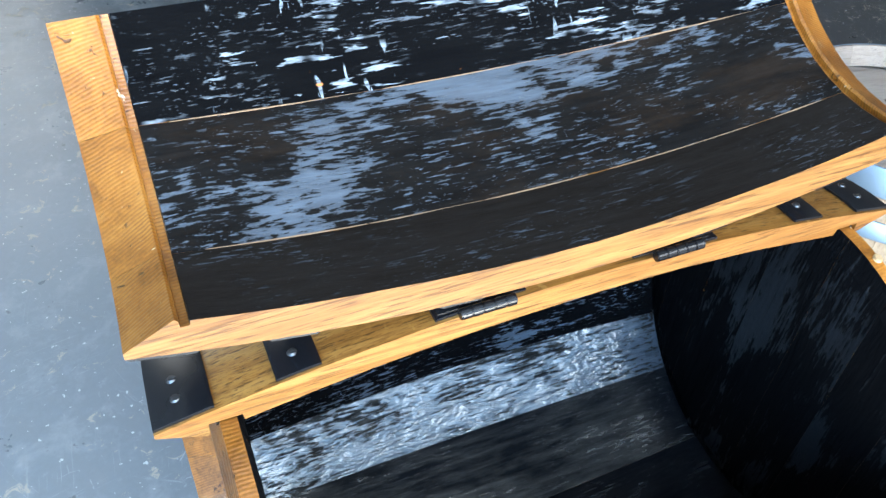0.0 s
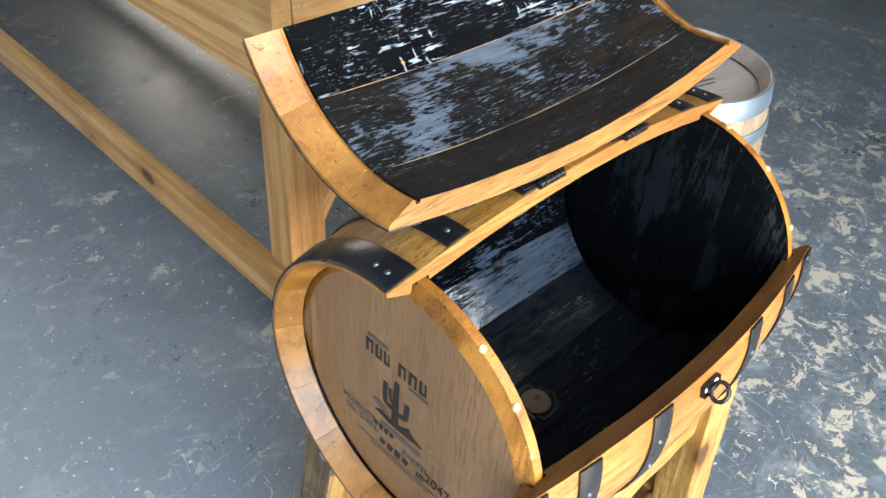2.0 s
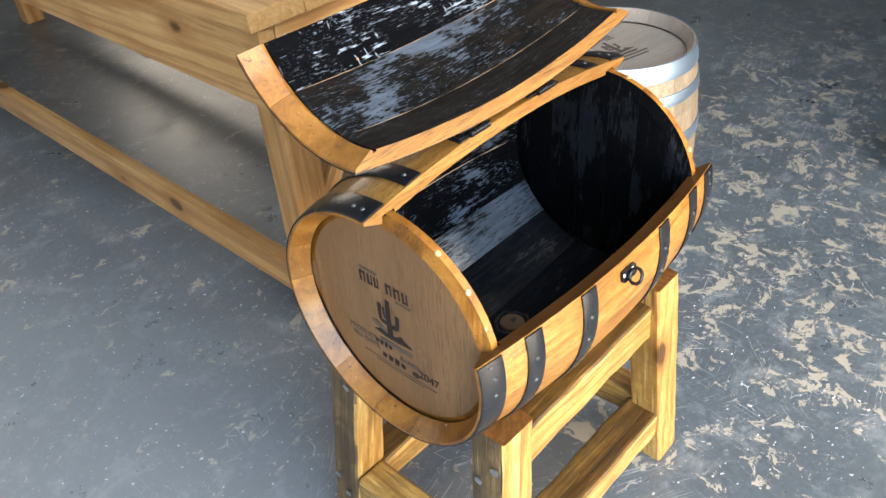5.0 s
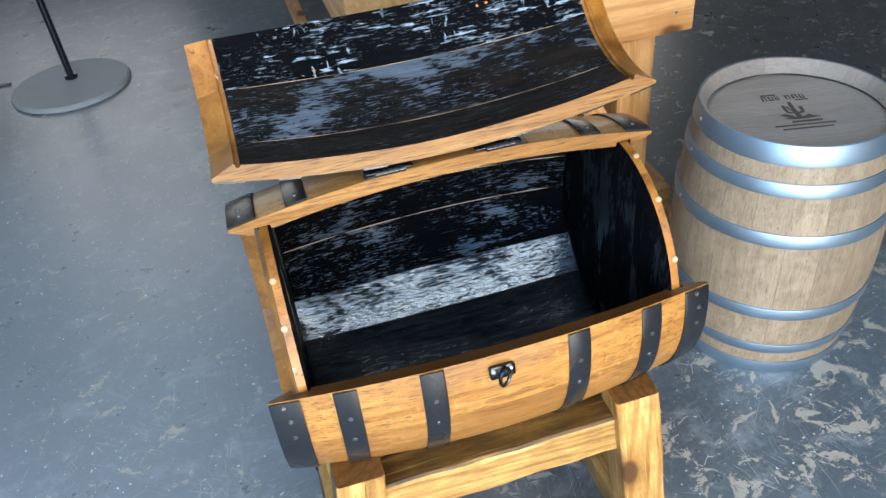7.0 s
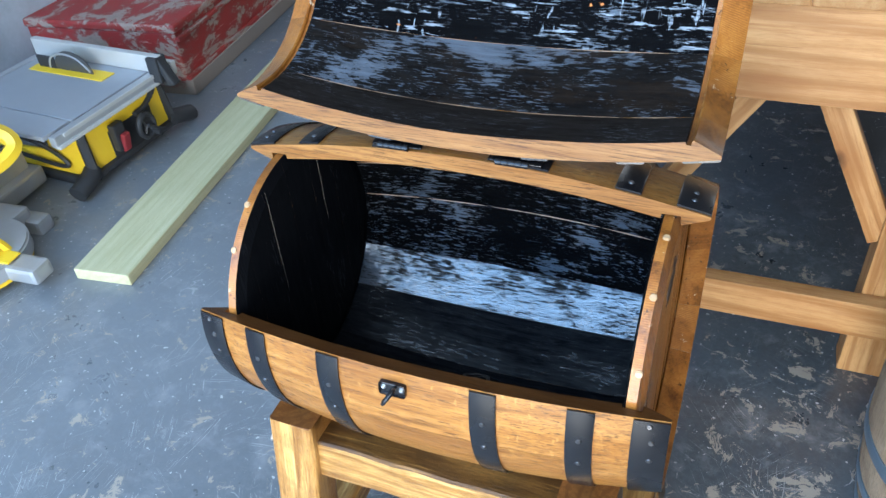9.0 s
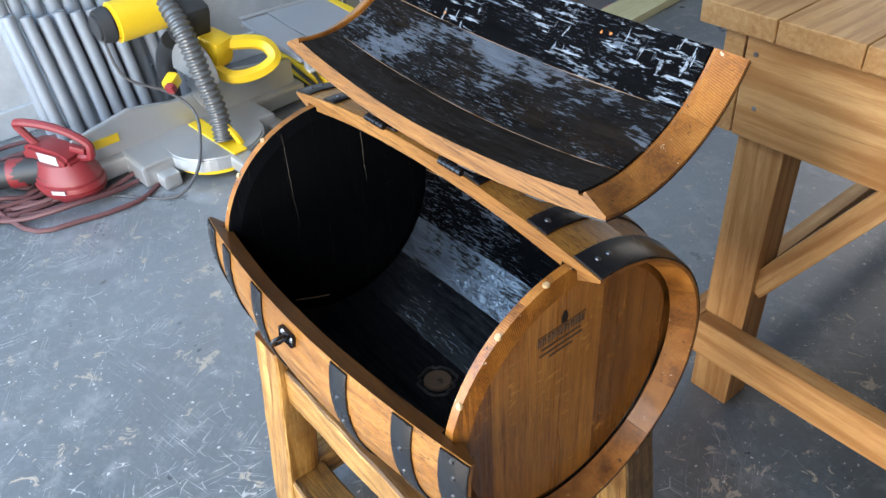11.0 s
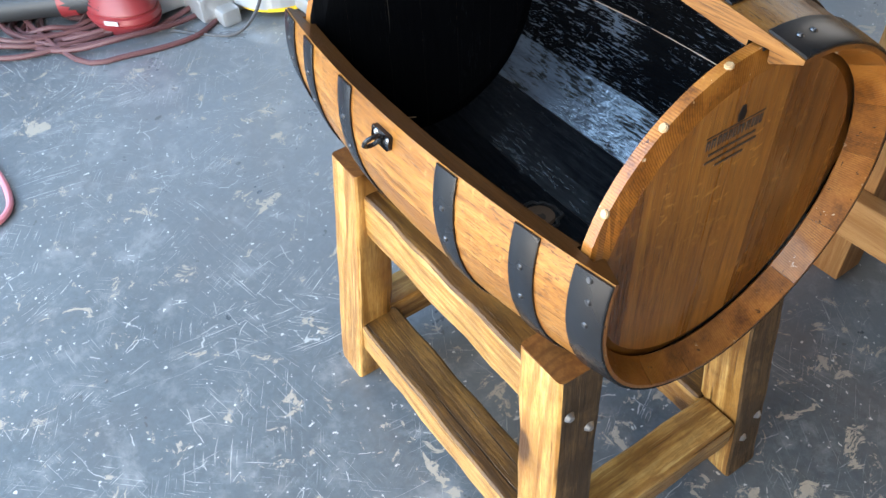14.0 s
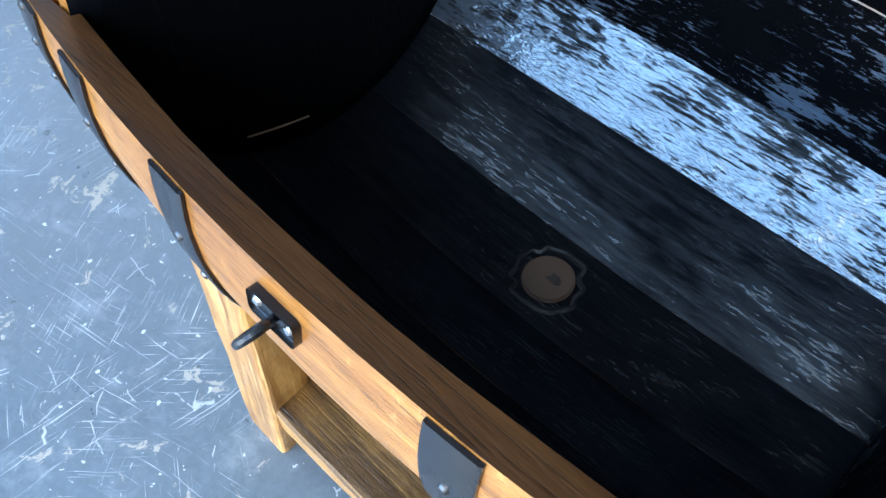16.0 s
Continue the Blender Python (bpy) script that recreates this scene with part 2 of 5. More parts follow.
def plain(name, colour, rough=0.5, metal=0.0, vary=0.12, scale=40, bump=0.08, coat=None, spec=None):
    """Paint, plastic, rubber or metal with slight blotches, dust and a fine relief."""
    m = Mat(name)
    n = m.noise(m.mapping((1, 1, 1), rnd=4.0), scale, 5, 0.65)
    big = m.noise(m.mapping((1, 1, 1), rnd=9.0), scale * 0.15, 3)
    col = m.mix(m.math("MULTIPLY", n, vary), colour, tuple(min(1, c * 0.45 + 0.02) for c in colour))
    col = m.mix(m.math("MULTIPLY", big, vary), col, tuple(min(1, c * 1.25 + 0.03) for c in colour))
    r = m.math("ADD", m.math("MULTIPLY", big, 0.22), rough - 0.11)
    m.bump(n, bump, 0.001)
    return m.set(col, r, metal, coat=coat, spec=spec)


def char_black(name, cover=0.40, grey=1.0, dash=0.5, gloss=0.20, relief=0.25, brown=0.0, cracks=0.0, spec=0.5, axis=0, clump=0.0, lumps=1.1, base=(0.0026, 0.0027, 0.0032), sheen=0.02, base_rough=0.60):
    """Charred oak under black sealer: soot black, with greyish glazed patches broken up along the grain, fine dashes and specks,
    or a blocky cracked crust. cover is the share that the glaze takes."""
    m = Mat(name)
    grain = lambda k: (k, 1, 1) if axis == 0 else (1, 1, k)
    big = m.noise(m.mapping(grain(0.55), rnd=3.0), 12, 6, 0.62, 0.3)
    dashes = m.noise(m.mapping(grain(0.11), rnd=5.0), 380, 3, 0.65)
    fine = m.noise(m.mapping(grain(0.25), rnd=2.0), 700, 2, 0.6)
    ridge = m.noise(m.mapping(grain(0.10), rnd=8.0), 120, 4, 0.65, 0.3)
    v = m.math("ADD", m.math("MULTIPLY", big, 0.50 + clump), m.math("MULTIPLY", dashes, 0.36 - clump))
    v = m.math("ADD", v, m.math("MULTIPLY", ridge, 0.14))
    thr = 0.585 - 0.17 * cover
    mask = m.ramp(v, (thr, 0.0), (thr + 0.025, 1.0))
    # thin bright dashes: sky caught on proud ridges of sealer, put into the colour
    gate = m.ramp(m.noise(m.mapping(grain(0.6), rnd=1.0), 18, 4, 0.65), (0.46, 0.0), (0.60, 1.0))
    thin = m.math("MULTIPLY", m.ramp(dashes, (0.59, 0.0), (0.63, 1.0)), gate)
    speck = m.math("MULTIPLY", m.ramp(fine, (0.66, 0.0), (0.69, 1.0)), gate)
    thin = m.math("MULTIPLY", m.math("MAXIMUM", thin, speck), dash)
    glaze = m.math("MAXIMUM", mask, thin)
    # ash grey of the glaze, tinted blue for the sky it reflects
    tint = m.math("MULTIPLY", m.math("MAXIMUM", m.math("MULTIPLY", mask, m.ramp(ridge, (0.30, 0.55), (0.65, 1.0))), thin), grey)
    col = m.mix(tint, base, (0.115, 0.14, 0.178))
    if brown:
        bn = m.noise(m.mapping(grain(0.25), rnd=6.0), 18, 6, 0.7)
        col = m.mix(m.math("MULTIPLY", m.ramp(bn, (0.50, 0.0), (0.68, 1.0)), brown), col, (0.055, 0.032, 0.018))
    height = m.math("ADD", m.math("MULTIPLY", dashes, 0.5), m.math("MULTIPLY", ridge, 0.7))
    height = m.math("ADD", height, m.math("MULTIPLY", m.noise(m.mapping(grain(0.5), rnd=4.0), 60, 4, 0.6, 0.4), lumps))
    height = m.math("ADD", height, m.math("MULTIPLY", glaze, 0.25))
    if cracks:
        # short pale ledges (edge reflections as colour), drips below them and brown chips
        gate2 = m.noise(m.mapping((1, 1, 1), loc=(7, 3, 1)), 16, 3, 0.6)
        ledge = m.ramp(m.noise(m.mapping((0.30, 2.8, 2.8)), 66, 4, 0.6, 0.15), (0.59, 0.0), (0.61, 1.0))
        ledge = m.math("MULTIPLY", ledge, m.ramp(gate2, (0.44, 0.0), (0.52, 1.0)))
        drip = m.ramp(m.noise(m.mapping((3.2, 0.60, 0.60), loc=(5, 2, 1)), 46, 3, 0.55, 0.15), (0.63, 0.0), (0.645, 1.0))
        drip = m.math("MULTIPLY", drip, m.ramp(gate2, (0.50, 0.0), (0.58, 1.0)))
        crust = m.math("MULTIPLY", m.math("MAXIMUM", ledge, drip), m.ramp(dashes, (0.36, 0.25), (0.56, 1.0)))
        ember = m.ramp(m.noise(m.mapping((0.8, 1.3, 1.3), loc=(3, 1, 2)), 38, 3, 0.6), (0.70, 0.0), (0.73, 1.0))
        col = m.mix(m.math("MULTIPLY", crust, 0.75 * cracks), col, (0.28, 0.325, 0.38))
        col = m.mix(m.math("MULTIPLY", ember, cracks), col, (0.42, 0.16, 0.055))
        height = m.math("ADD", height, m.math("MULTIPLY", crust, 0.8))
    m.bump(height, relief, 0.0025)
    r = m.math("SUBTRACT", base_rough, m.math("MULTIPLY", glaze, base_rough - gloss))
    film = m.math("ADD", m.math("MULTIPLY", big, 0.55), m.math("MULTIPLY", ridge, 0.45))
    sp = m.math("ADD", m.math("MULTIPLY", glaze, spec), m.math("MULTIPLY", m.ramp(film, (0.40, 0.05), (0.60, 1.0)), sheen))
    return m.set(col, r, spec=sp)


OAK = wood("varnished_oak", (0.125, 0.044, 0.008), (0.295, 0.132, 0.028), (0.43, 0.230, 0.066), 60, 24, 0.32, 0.40, fleck=0.5, pore=0.8, figure=0.20, lines=0.62, checks=0.25)
OAK_CUT = wood("cut_oak_edge", (0.095, 0.032, 0.006), (0.215, 0.092, 0.020), (0.33, 0.170, 0.052), 70, 26, 0.50, 0.05, pore=0.7, figure=0.22, lines=0.6)
OAK_RIM = wood("brown_stained_rim", (0.034, 0.011, 0.003), (0.070, 0.026, 0.006), (0.125, 0.052, 0.014), 110, 24, 0.34, 0.4, pore=0.6, figure=0.20)
OAK_END = end_grain("oak_end_grain", (0.070, 0.020, 0.003), (0.265, 0.096, 0.014), (0.42, 0.180, 0.036))
OAK_HEAD = wood("varnished_oak_head", (0.195, 0.064, 0.011), (0.43, 0.170, 0.028), (0.60, 0.290, 0.064), 70, 24, 0.30, 0.35, axis=2, fleck=0.9, pore=0.5, figure=0.20, vary=0.5, lines=0.48, checks=0.3)
OAK_HEAD_DEEP = wood("varnished_oak_deep", (0.105, 0.034, 0.007), (0.27, 0.098, 0.018), (0.40, 0.172, 0.038), 70, 24, 0.28, 0.45, axis=2, fleck=1.0, pore=0.45, figure=0.24, vary=0.3, lines=0.45, checks=0.3, cathedral=0.3)
OAK_HEAD_PALE = wood("matt_oak_head", (0.15, 0.070, 0.030), (0.215, 0.106, 0.046), (0.275, 0.147, 0.070), 120, 22, 0.42, 0.2, axis=2, fleck=0.4, pore=0.7, figure=0.12, vary=0.25)
OAK_RAW = wood("raw_barrel_oak", (0.165, 0.118, 0.080), (0.265, 0.205, 0.145), (0.33, 0.27, 0.205), 60, 18, 0.62, 0.0, stain=0.35, axis=2, pore=0.5, figure=0.16, vary=0.30, lines=0.4)
OAK_RAW_HEAD = wood("raw_barrel_head_oak", (0.21, 0.165, 0.135), (0.285, 0.235, 0.200), (0.34, 0.29, 0.255), 90, 18, 0.62, 0.0, axis=0, pore=0.35, figure=0.10)
PINE = wood("varnished_pine", (0.17, 0.070, 0.014), (0.47, 0.262, 0.076), (0.66, 0.45, 0.175), 46, 16, 0.34, 0.45, knots=0.95, figure=0.20, stain=0.42, lines=0.50, cathedral=0.55, checks=0.8, bump=0.6, stain_col=(0.075, 0.034, 0.010), knot_size=1.3)
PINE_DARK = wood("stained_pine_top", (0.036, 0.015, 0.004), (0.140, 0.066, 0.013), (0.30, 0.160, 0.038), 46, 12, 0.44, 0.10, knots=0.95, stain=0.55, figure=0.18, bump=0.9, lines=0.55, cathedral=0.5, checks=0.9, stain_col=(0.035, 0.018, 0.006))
PINE_WORN = wood("weathered_pine_face", (0.030, 0.017, 0.009), (0.20, 0.120, 0.055), (0.40, 0.26, 0.125), 46, 14, 0.48, 0.1, knots=0.6, stain=0.9, figure=0.18, bump=0.9, lines=0.55, cathedral=0.4, checks=0.9)
PINE_END = wood("pine_end_grain", (0.060, 0.020, 0.004), (0.135, 0.052, 0.011), (0.22, 0.092, 0.022), 60, 1.1, 0.52, 0.0, figure=0.16, lines=0.3, cathedral=0.4)
BENCH = wood("clear_pine_bench", (0.27, 0.108, 0.030), (0.50, 0.270, 0.104), (0.62, 0.385, 0.178), 34, 18, 0.46, 0.15, knots=0.95, figure=0.20, vary=0.2, lines=0.24, cathedral=0.55, checks=0.25, knot_size=1.55)
BENCH_END = wood("bench_end_grain", (0.27, 0.125, 0.042), (0.39, 0.20, 0.072), (0.49, 0.30, 0.13), 60, 1.1, 0.5, 0.1, figure=0.26)
TREATED = wood("treated_pine_board", (0.36, 0.34, 0.19), (0.48, 0.46, 0.28), (0.55, 0.53, 0.36), 40, 18, 0.6, 0.0, figure=0.16, lines=0.25, cathedral=0.25)
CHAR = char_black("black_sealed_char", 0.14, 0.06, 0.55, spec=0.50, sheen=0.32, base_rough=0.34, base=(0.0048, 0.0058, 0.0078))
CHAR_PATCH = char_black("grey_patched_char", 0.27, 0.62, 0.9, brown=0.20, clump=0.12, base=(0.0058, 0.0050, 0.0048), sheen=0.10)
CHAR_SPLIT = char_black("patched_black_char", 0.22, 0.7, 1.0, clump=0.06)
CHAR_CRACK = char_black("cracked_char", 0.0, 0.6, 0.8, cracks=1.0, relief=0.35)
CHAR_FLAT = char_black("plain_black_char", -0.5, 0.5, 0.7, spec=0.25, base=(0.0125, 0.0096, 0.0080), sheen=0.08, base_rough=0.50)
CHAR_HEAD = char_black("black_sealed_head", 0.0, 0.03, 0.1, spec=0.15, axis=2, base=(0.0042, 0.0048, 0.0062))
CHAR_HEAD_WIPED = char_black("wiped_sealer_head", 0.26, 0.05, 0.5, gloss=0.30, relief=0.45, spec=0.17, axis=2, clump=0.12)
# bright stave: grey film plus the sky's reflection put into its colour
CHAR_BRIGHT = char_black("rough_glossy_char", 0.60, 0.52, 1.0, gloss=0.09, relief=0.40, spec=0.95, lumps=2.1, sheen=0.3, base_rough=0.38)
BARE_SEAM = plain("bare_seam_wood", (0.42, 0.27, 0.16), 0.4, 0, 0.5, 90)
LID_SEAM = plain("brown_seam_wood", (0.21, 0.125, 0.068), 0.4, 0, 0.6, 90)
DULL_SEAM = plain("dull_brown_seam", (0.085, 0.075, 0.062), 0.5, 0, 0.5, 90)
SCREW = plain("dull_screw_steel", (0.10, 0.10, 0.105), 0.36, 0.9, 0.3, 120)
HOOP = plain("black_painted_steel", (0.0045, 0.005, 0.007), 0.27, 0.0, 0.12, 60, 0.12, spec=0.36)
BLACK_METAL = plain("glossy_black_metal", (0.012, 0.012, 0.014), 0.24, 0.5, 0.2, 120)
STEEL = plain("zinc_screw_steel", (0.55, 0.56, 0.58), 0.3, 1.0, 0.2, 90)
GALV = plain("galvanised_hoop_steel", (0.24, 0.33, 0.43), 0.48, 0.9, 0.35, 25, 0.1)
PEG = plain("pale_dowel_wood", (0.40, 0.26, 0.13), 0.5, 0, 0.5, 160)
INK = plain("burnt_ink", (0.020, 0.014, 0.012), 0.75, 0, 0.3, 200, spec=0.06)
INK_GREY = plain("faded_print", (0.075, 0.056, 0.045), 0.75, 0, 0.3, 200, spec=0.08)
YELLOW = plain("yellow_tool_plastic", (0.80, 0.53, 0.02), 0.42, 0, 0.15, 30)
BLACK_PLASTIC = plain("black_tool_plastic", (0.014, 0.015, 0.017), 0.55, 0, 0.4, 40)
RED_PLASTIC = plain("red_tool_plastic", (0.21, 0.012, 0.016), 0.45, 0, 0.5, 22)
ALUMINIUM = plain("cast_aluminium", (0.50, 0.51, 0.52), 0.42, 0.7, 0.3, 20)
SAW_TOP = plain("coated_saw_table", (0.34, 0.36, 0.39), 0.4, 0.3, 0.3, 14)
FENCE = plain("pale_fence_metal", (0.62, 0.62, 0.60), 0.45, 0.5, 0.3, 10)
PIPE = plain("grey_conduit", (0.25, 0.28, 0.32), 0.5, 0, 0.4, 14)
CORD = plain("dirty_red_cord", (0.085, 0.020, 0.022), 0.6, 0, 0.9, 16)
PINK_HOSE = plain("pink_hose", (0.60, 0.20, 0.24), 0.5, 0, 0.4, 14)
GREY_CORD = plain("dark_grey_cord", (0.06, 0.06, 0.065), 0.5, 0, 0.2, 30)
DARK_BLADE = plain("dull_blade_steel", (0.10, 0.10, 0.10), 0.4, 0.6, 0.4, 40)
WORN_GREY = plain("worn_grey_brown_board", (0.24, 0.20, 0.17), 0.7, 0, 0.7, 9, 0.3)
WHITE_CORD = plain("white_cord", (0.62, 0.60, 0.58), 0.5, 0, 0.2, 30)
LABEL = plain("silver_label", (0.55, 0.55, 0.56), 0.4, 0.2, 0.3, 60)
CONCRETE = plain("grey_cast_base", (0.215, 0.21, 0.205), 0.7, 0, 0.5, 12, 0.3)


def floor_paint():
    """Worn grey floor paint: scuffs, scribbled scratches and flaked spots down to the tan concrete."""
    m = Mat("worn_grey_floor_paint")
    v = m.mapping()
    cloud = m.noise(v, 1.3, 5, 0.6)
    fine = m.noise(v, 62, 6, 0.78)
    col = m.ramp(m.math("ADD", m.math("MULTIPLY", cloud, 0.55), m.math("MULTIPLY", fine, 0.45)), (0.36, (0.050, 0.065, 0.079)), (0.66, (0.110, 0.132, 0.152)))
    grime = m.noise(m.noise_vec(m.mapping(loc=(8, 3, 0)), 3, 0.15, 3), 7, 6, 0.68)
    col = m.mix(m.ramp(grime, (0.48, 0.0), (0.68, 0.5)), col, (0.075, 0.082, 0.092))
    dust = m.noise(m.noise_vec(m.mapping(loc=(1, 6, 0)), 4, 0.12, 3), 10, 7, 0.72)
    col = m.mix(m.ramp(dust, (0.52, 0.0), (0.70, 0.45)), col, (0.30, 0.315, 0.33))
    # painted-in light: pale, dusty stretch by the tools, and dark shade past the bench
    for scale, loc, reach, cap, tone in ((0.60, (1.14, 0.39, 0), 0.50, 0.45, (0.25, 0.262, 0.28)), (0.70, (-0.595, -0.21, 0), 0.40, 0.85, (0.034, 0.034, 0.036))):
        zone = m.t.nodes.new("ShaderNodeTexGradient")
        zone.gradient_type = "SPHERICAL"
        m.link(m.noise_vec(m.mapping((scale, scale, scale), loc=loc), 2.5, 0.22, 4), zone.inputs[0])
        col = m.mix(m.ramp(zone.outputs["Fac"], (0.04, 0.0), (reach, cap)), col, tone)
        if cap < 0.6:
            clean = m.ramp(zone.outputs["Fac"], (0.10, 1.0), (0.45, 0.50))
    near = m.noise(m.mapping(loc=(4, 2, 0)), 2.2, 5, 0.65)
    patchy = m.ramp(near, (0.36, 0.0), (0.58, 1.0))
    # straight and hooked scratches: thin streaks laid in many directions, gathered in patches
    scr = 0.0
    for rot, long, wide, cutoff, loc in ((12, 5, 360, 0.630, 1), (47, 8, 440, 0.634, 2), (83, 5, 340, 0.636, 3), (118, 10, 460, 0.632, 4), (151, 6, 380, 0.632, 5)):
        bent = m.noise_vec(m.mapping(loc=(loc * 3.1, loc * 1.7, 0)), 3.5, 0.055, 2)
        n = m.t.nodes.new("ShaderNodeMapping")
        n.vector_type = "TEXTURE"
        n.inputs["Rotation"].default_value = (0, 0, radians(rot))
        n.inputs["Scale"].default_value = (1 / long, 1 / wide, 1)
        m.link(bent, n.inputs["Vector"])
        line = m.ramp(m.noise(n.outputs[0], 1.0, 3, 0.6), (cutoff, 0.0), (cutoff + 0.018, 1.0))
        line = m.math("MULTIPLY", line, m.ramp(m.noise(m.mapping(loc=(loc, 7, 0)), 5, 3, 0.6), (0.52, 0.0), (0.60, 1.0)))
        scr = m.math("MAXIMUM", line, scr)
    # wear is heaviest in one trodden stretch beside the standing barrel
    grad = m.t.nodes.new("ShaderNodeTexGradient")
    grad.gradient_type = "SPHERICAL"
    m.link(m.mapping((0.62, 0.62, 0.62), loc=(-0.24, 1.20, 0.0)), grad.inputs[0])
    worn = m.ramp(grad.outputs["Fac"], (0.0, 0.0), (0.6, 1.0))
    scr = m.math("MULTIPLY", scr, m.math("ADD", m.math("MULTIPLY", patchy, 0.7), 0.3))
    # the half of the floor by the open door is trodden and scratched most
    xyz = m.t.nodes.new("ShaderNodeSeparateXYZ")
    m.link(m.noise_vec(m.mapping(loc=(3, 2, 0)), 1.5, 0.5, 3), xyz.inputs[0])
    lane = m.ramp(m.math("SUBTRACT", 2.0, xyz.outputs["Y"]), (0.95, 0.22), (1.60, 1.0))
    scr = m.math("MULTIPLY", m.math("MULTIPLY", scr, lane), m.math("SUBTRACT", 1.0, m.math("MULTIPLY", worn, 0.55)))
    # short straight cuts that meet in stars and hooks
    for scale, half, loc in ((4.5, 0.0045, 1), (8.0, 0.0075, 2), (14.0, 0.0130, 3)):
        cell = m.voronoi(m.noise_vec(m.noise_vec(m.mapping(loc=(loc * 5.3, loc * 2.9, 0)), 5, 0.06, 2), 24, 0.016, 3), scale)
        cut = m.ramp(cell, (half * 0.5, 1.0), (half, 0.0))
        cut = m.math("MULTIPLY", cut, m.ramp(m.noise(m.mapping(loc=(6, loc * 4, 0)), 4 + 3 * loc, 5, 0.68), (0.595, 0.0), (0.62, 1.0)))
        scr = m.math("MAXIMUM", scr, m.math("MULTIPLY", cut, m.math("ADD", m.math("MULTIPLY", lane, 0.60), 0.1)))
    scr = m.math("MULTIPLY", scr, clean)
    smudge = m.ramp(m.noise(m.noise_vec(m.mapping(loc=(5, 5, 0)), 20, 0.03, 2), 16, 6, 0.7), (0.60, 0.0), (0.72, 0.22))
    dots = m.ramp(m.noise(m.mapping(loc=(9, 9, 0)), 85, 2, 0.5), (0.705, 0.0), (0.725, 1.0))
    scr = m.math("MAXIMUM", scr, m.math("MAXIMUM", m.math("MULTIPLY", smudge, patchy), m.math("MULTIPLY", dots, 0.9)))
    fl = m.noise(m.noise_vec(v, 12, 0.06, 3), 16, 7, 0.74, 0.6)
    fl = m.math("ADD", fl, m.math("MULTIPLY", worn, 0.058))
    flake = m.ramp(fl, (0.607, 0.0), (0.619, 1.0))
    col = m.mix(m.math("MULTIPLY", scr, 0.74), col, (0.62, 0.63, 0.62))
    col = m.mix(m.math("MULTIPLY", flake, 0.88), col, (0.33, 0.292, 0.240))
    dark = m.ramp(m.noise(m.mapping(loc=(2, 9, 0)), 30, 3, 0.6), (0.70, 0.0), (0.73, 1.0))
    col = m.mix(m.math("MULTIPLY", dark, 0.6), col, (0.03, 0.03, 0.033))
    r = m.math("ADD", m.math("MULTIPLY", m.noise(v, 6, 5, 0.7), 0.22), 0.20)
    r = m.math("ADD", r, m.math("MULTIPLY", flake, 0.3))
    m.bump(m.math("SUBTRACT", m.math("MULTIPLY", m.noise(v, 24, 4), 0.5), flake), 0.18, 0.002)
    return m.set(col, r, spec=0.85)


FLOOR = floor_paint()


def painted_blocks():
    """White block wall paint with grey grime, chipped spots and scuffs."""
    m = Mat("white_painted_blocks")
    grime = m.noise(m.mapping(), 5, 7, 0.7)
    col = m.ramp(grime, (0.36, (0.36, 0.39, 0.42)), (0.62, (0.47, 0.505, 0.54)))
    spot = m.ramp(m.noise(m.mapping(loc=(3, 1, 4)), 11, 3, 0.6, 0.3), (0.70, 0.0), (0.73, 1.0))
    col = m.mix(m.math("MULTIPLY", spot, 0.75), col, (0.16, 0.15, 0.14))
    scuff = m.ramp(m.noise(m.mapping((1, 0.15, 1), loc=(1, 1, 1)), 40, 4, 0.7), (0.64, 0.0), (0.70, 0.5))
    col = m.mix(scuff, col, (0.24, 0.25, 0.26))
    m.bump(m.math("SUBTRACT", grime, spot), 0.25, 0.003)
    return m.set(col, 0.6)


WALL_WHITE = painted_blocks()
WALL_GREY = plain("brown_timber_wall", (0.11, 0.088, 0.07), 0.75, 0, 0.3, 5, 0.2)
CEILING = plain("white_ceiling_board", (0.66, 0.66, 0.65), 0.8, 0, 0.2, 4)


def chipped_red():
    """Old red paint worn through to grey-brown metal."""
    m = Mat("chipped_red_paint")
    n = m.noise(m.mapping((1, 0.6, 1)), 9, 8, 0.72, 0.4)
    col = m.ramp(n, (0.46, (0.29, 0.026, 0.023)), (0.52, (0.24, 0.050, 0.040)), (0.56, (0.33, 0.25, 0.21)), (0.70, (0.24, 0.19, 0.16)))
    scr = m.ramp(m.noise(m.mapping((0.5, 0.3, 3)), 30, 4, 0.7), (0.62, 0.0), (0.68, 1.0))
    col = m.mix(m.math("MULTIPLY", scr, 0.5), col, (0.55, 0.42, 0.36))
    m.bump(n, 0.3, 0.002)
    return m.set(col, 0.55)


RED_WORN = chipped_red()


# ---- building helpers ----
def thing(name, label, category, m=None, group="", kind=""):
    """An Empty that carries the parts of one thing."""
    ob = new(name)
    ob.empty_display_size = 0.05
    if m is not None:
        ob.matrix_world = m
    return tagged(ob, label, category, group, kind)


def part(name, bm, material, parent=None, label="", m=None, smooth=False):
    """Links a bmesh as one mesh object under a thing or a part; m is its pose in the parent."""
    me = bpy.data.meshes.new(name)
    bmesh.ops.recalc_face_normals(bm, faces=bm.faces)
    bm.to_mesh(me)
    bm.free()
    for mm in material if isinstance(material, (list, tuple)) else [material]:
        me.materials.append(mm)
    if smooth:
        me.polygons.foreach_set("use_smooth", [True] * len(me.polygons))
        me.set_sharp_from_angle(angle=radians(38))
    ob = new(name, me)
    if parent is not None:
        ob.parent = parent
    if m is not None:
        ob.matrix_local = m
    return tagged(ob, label)


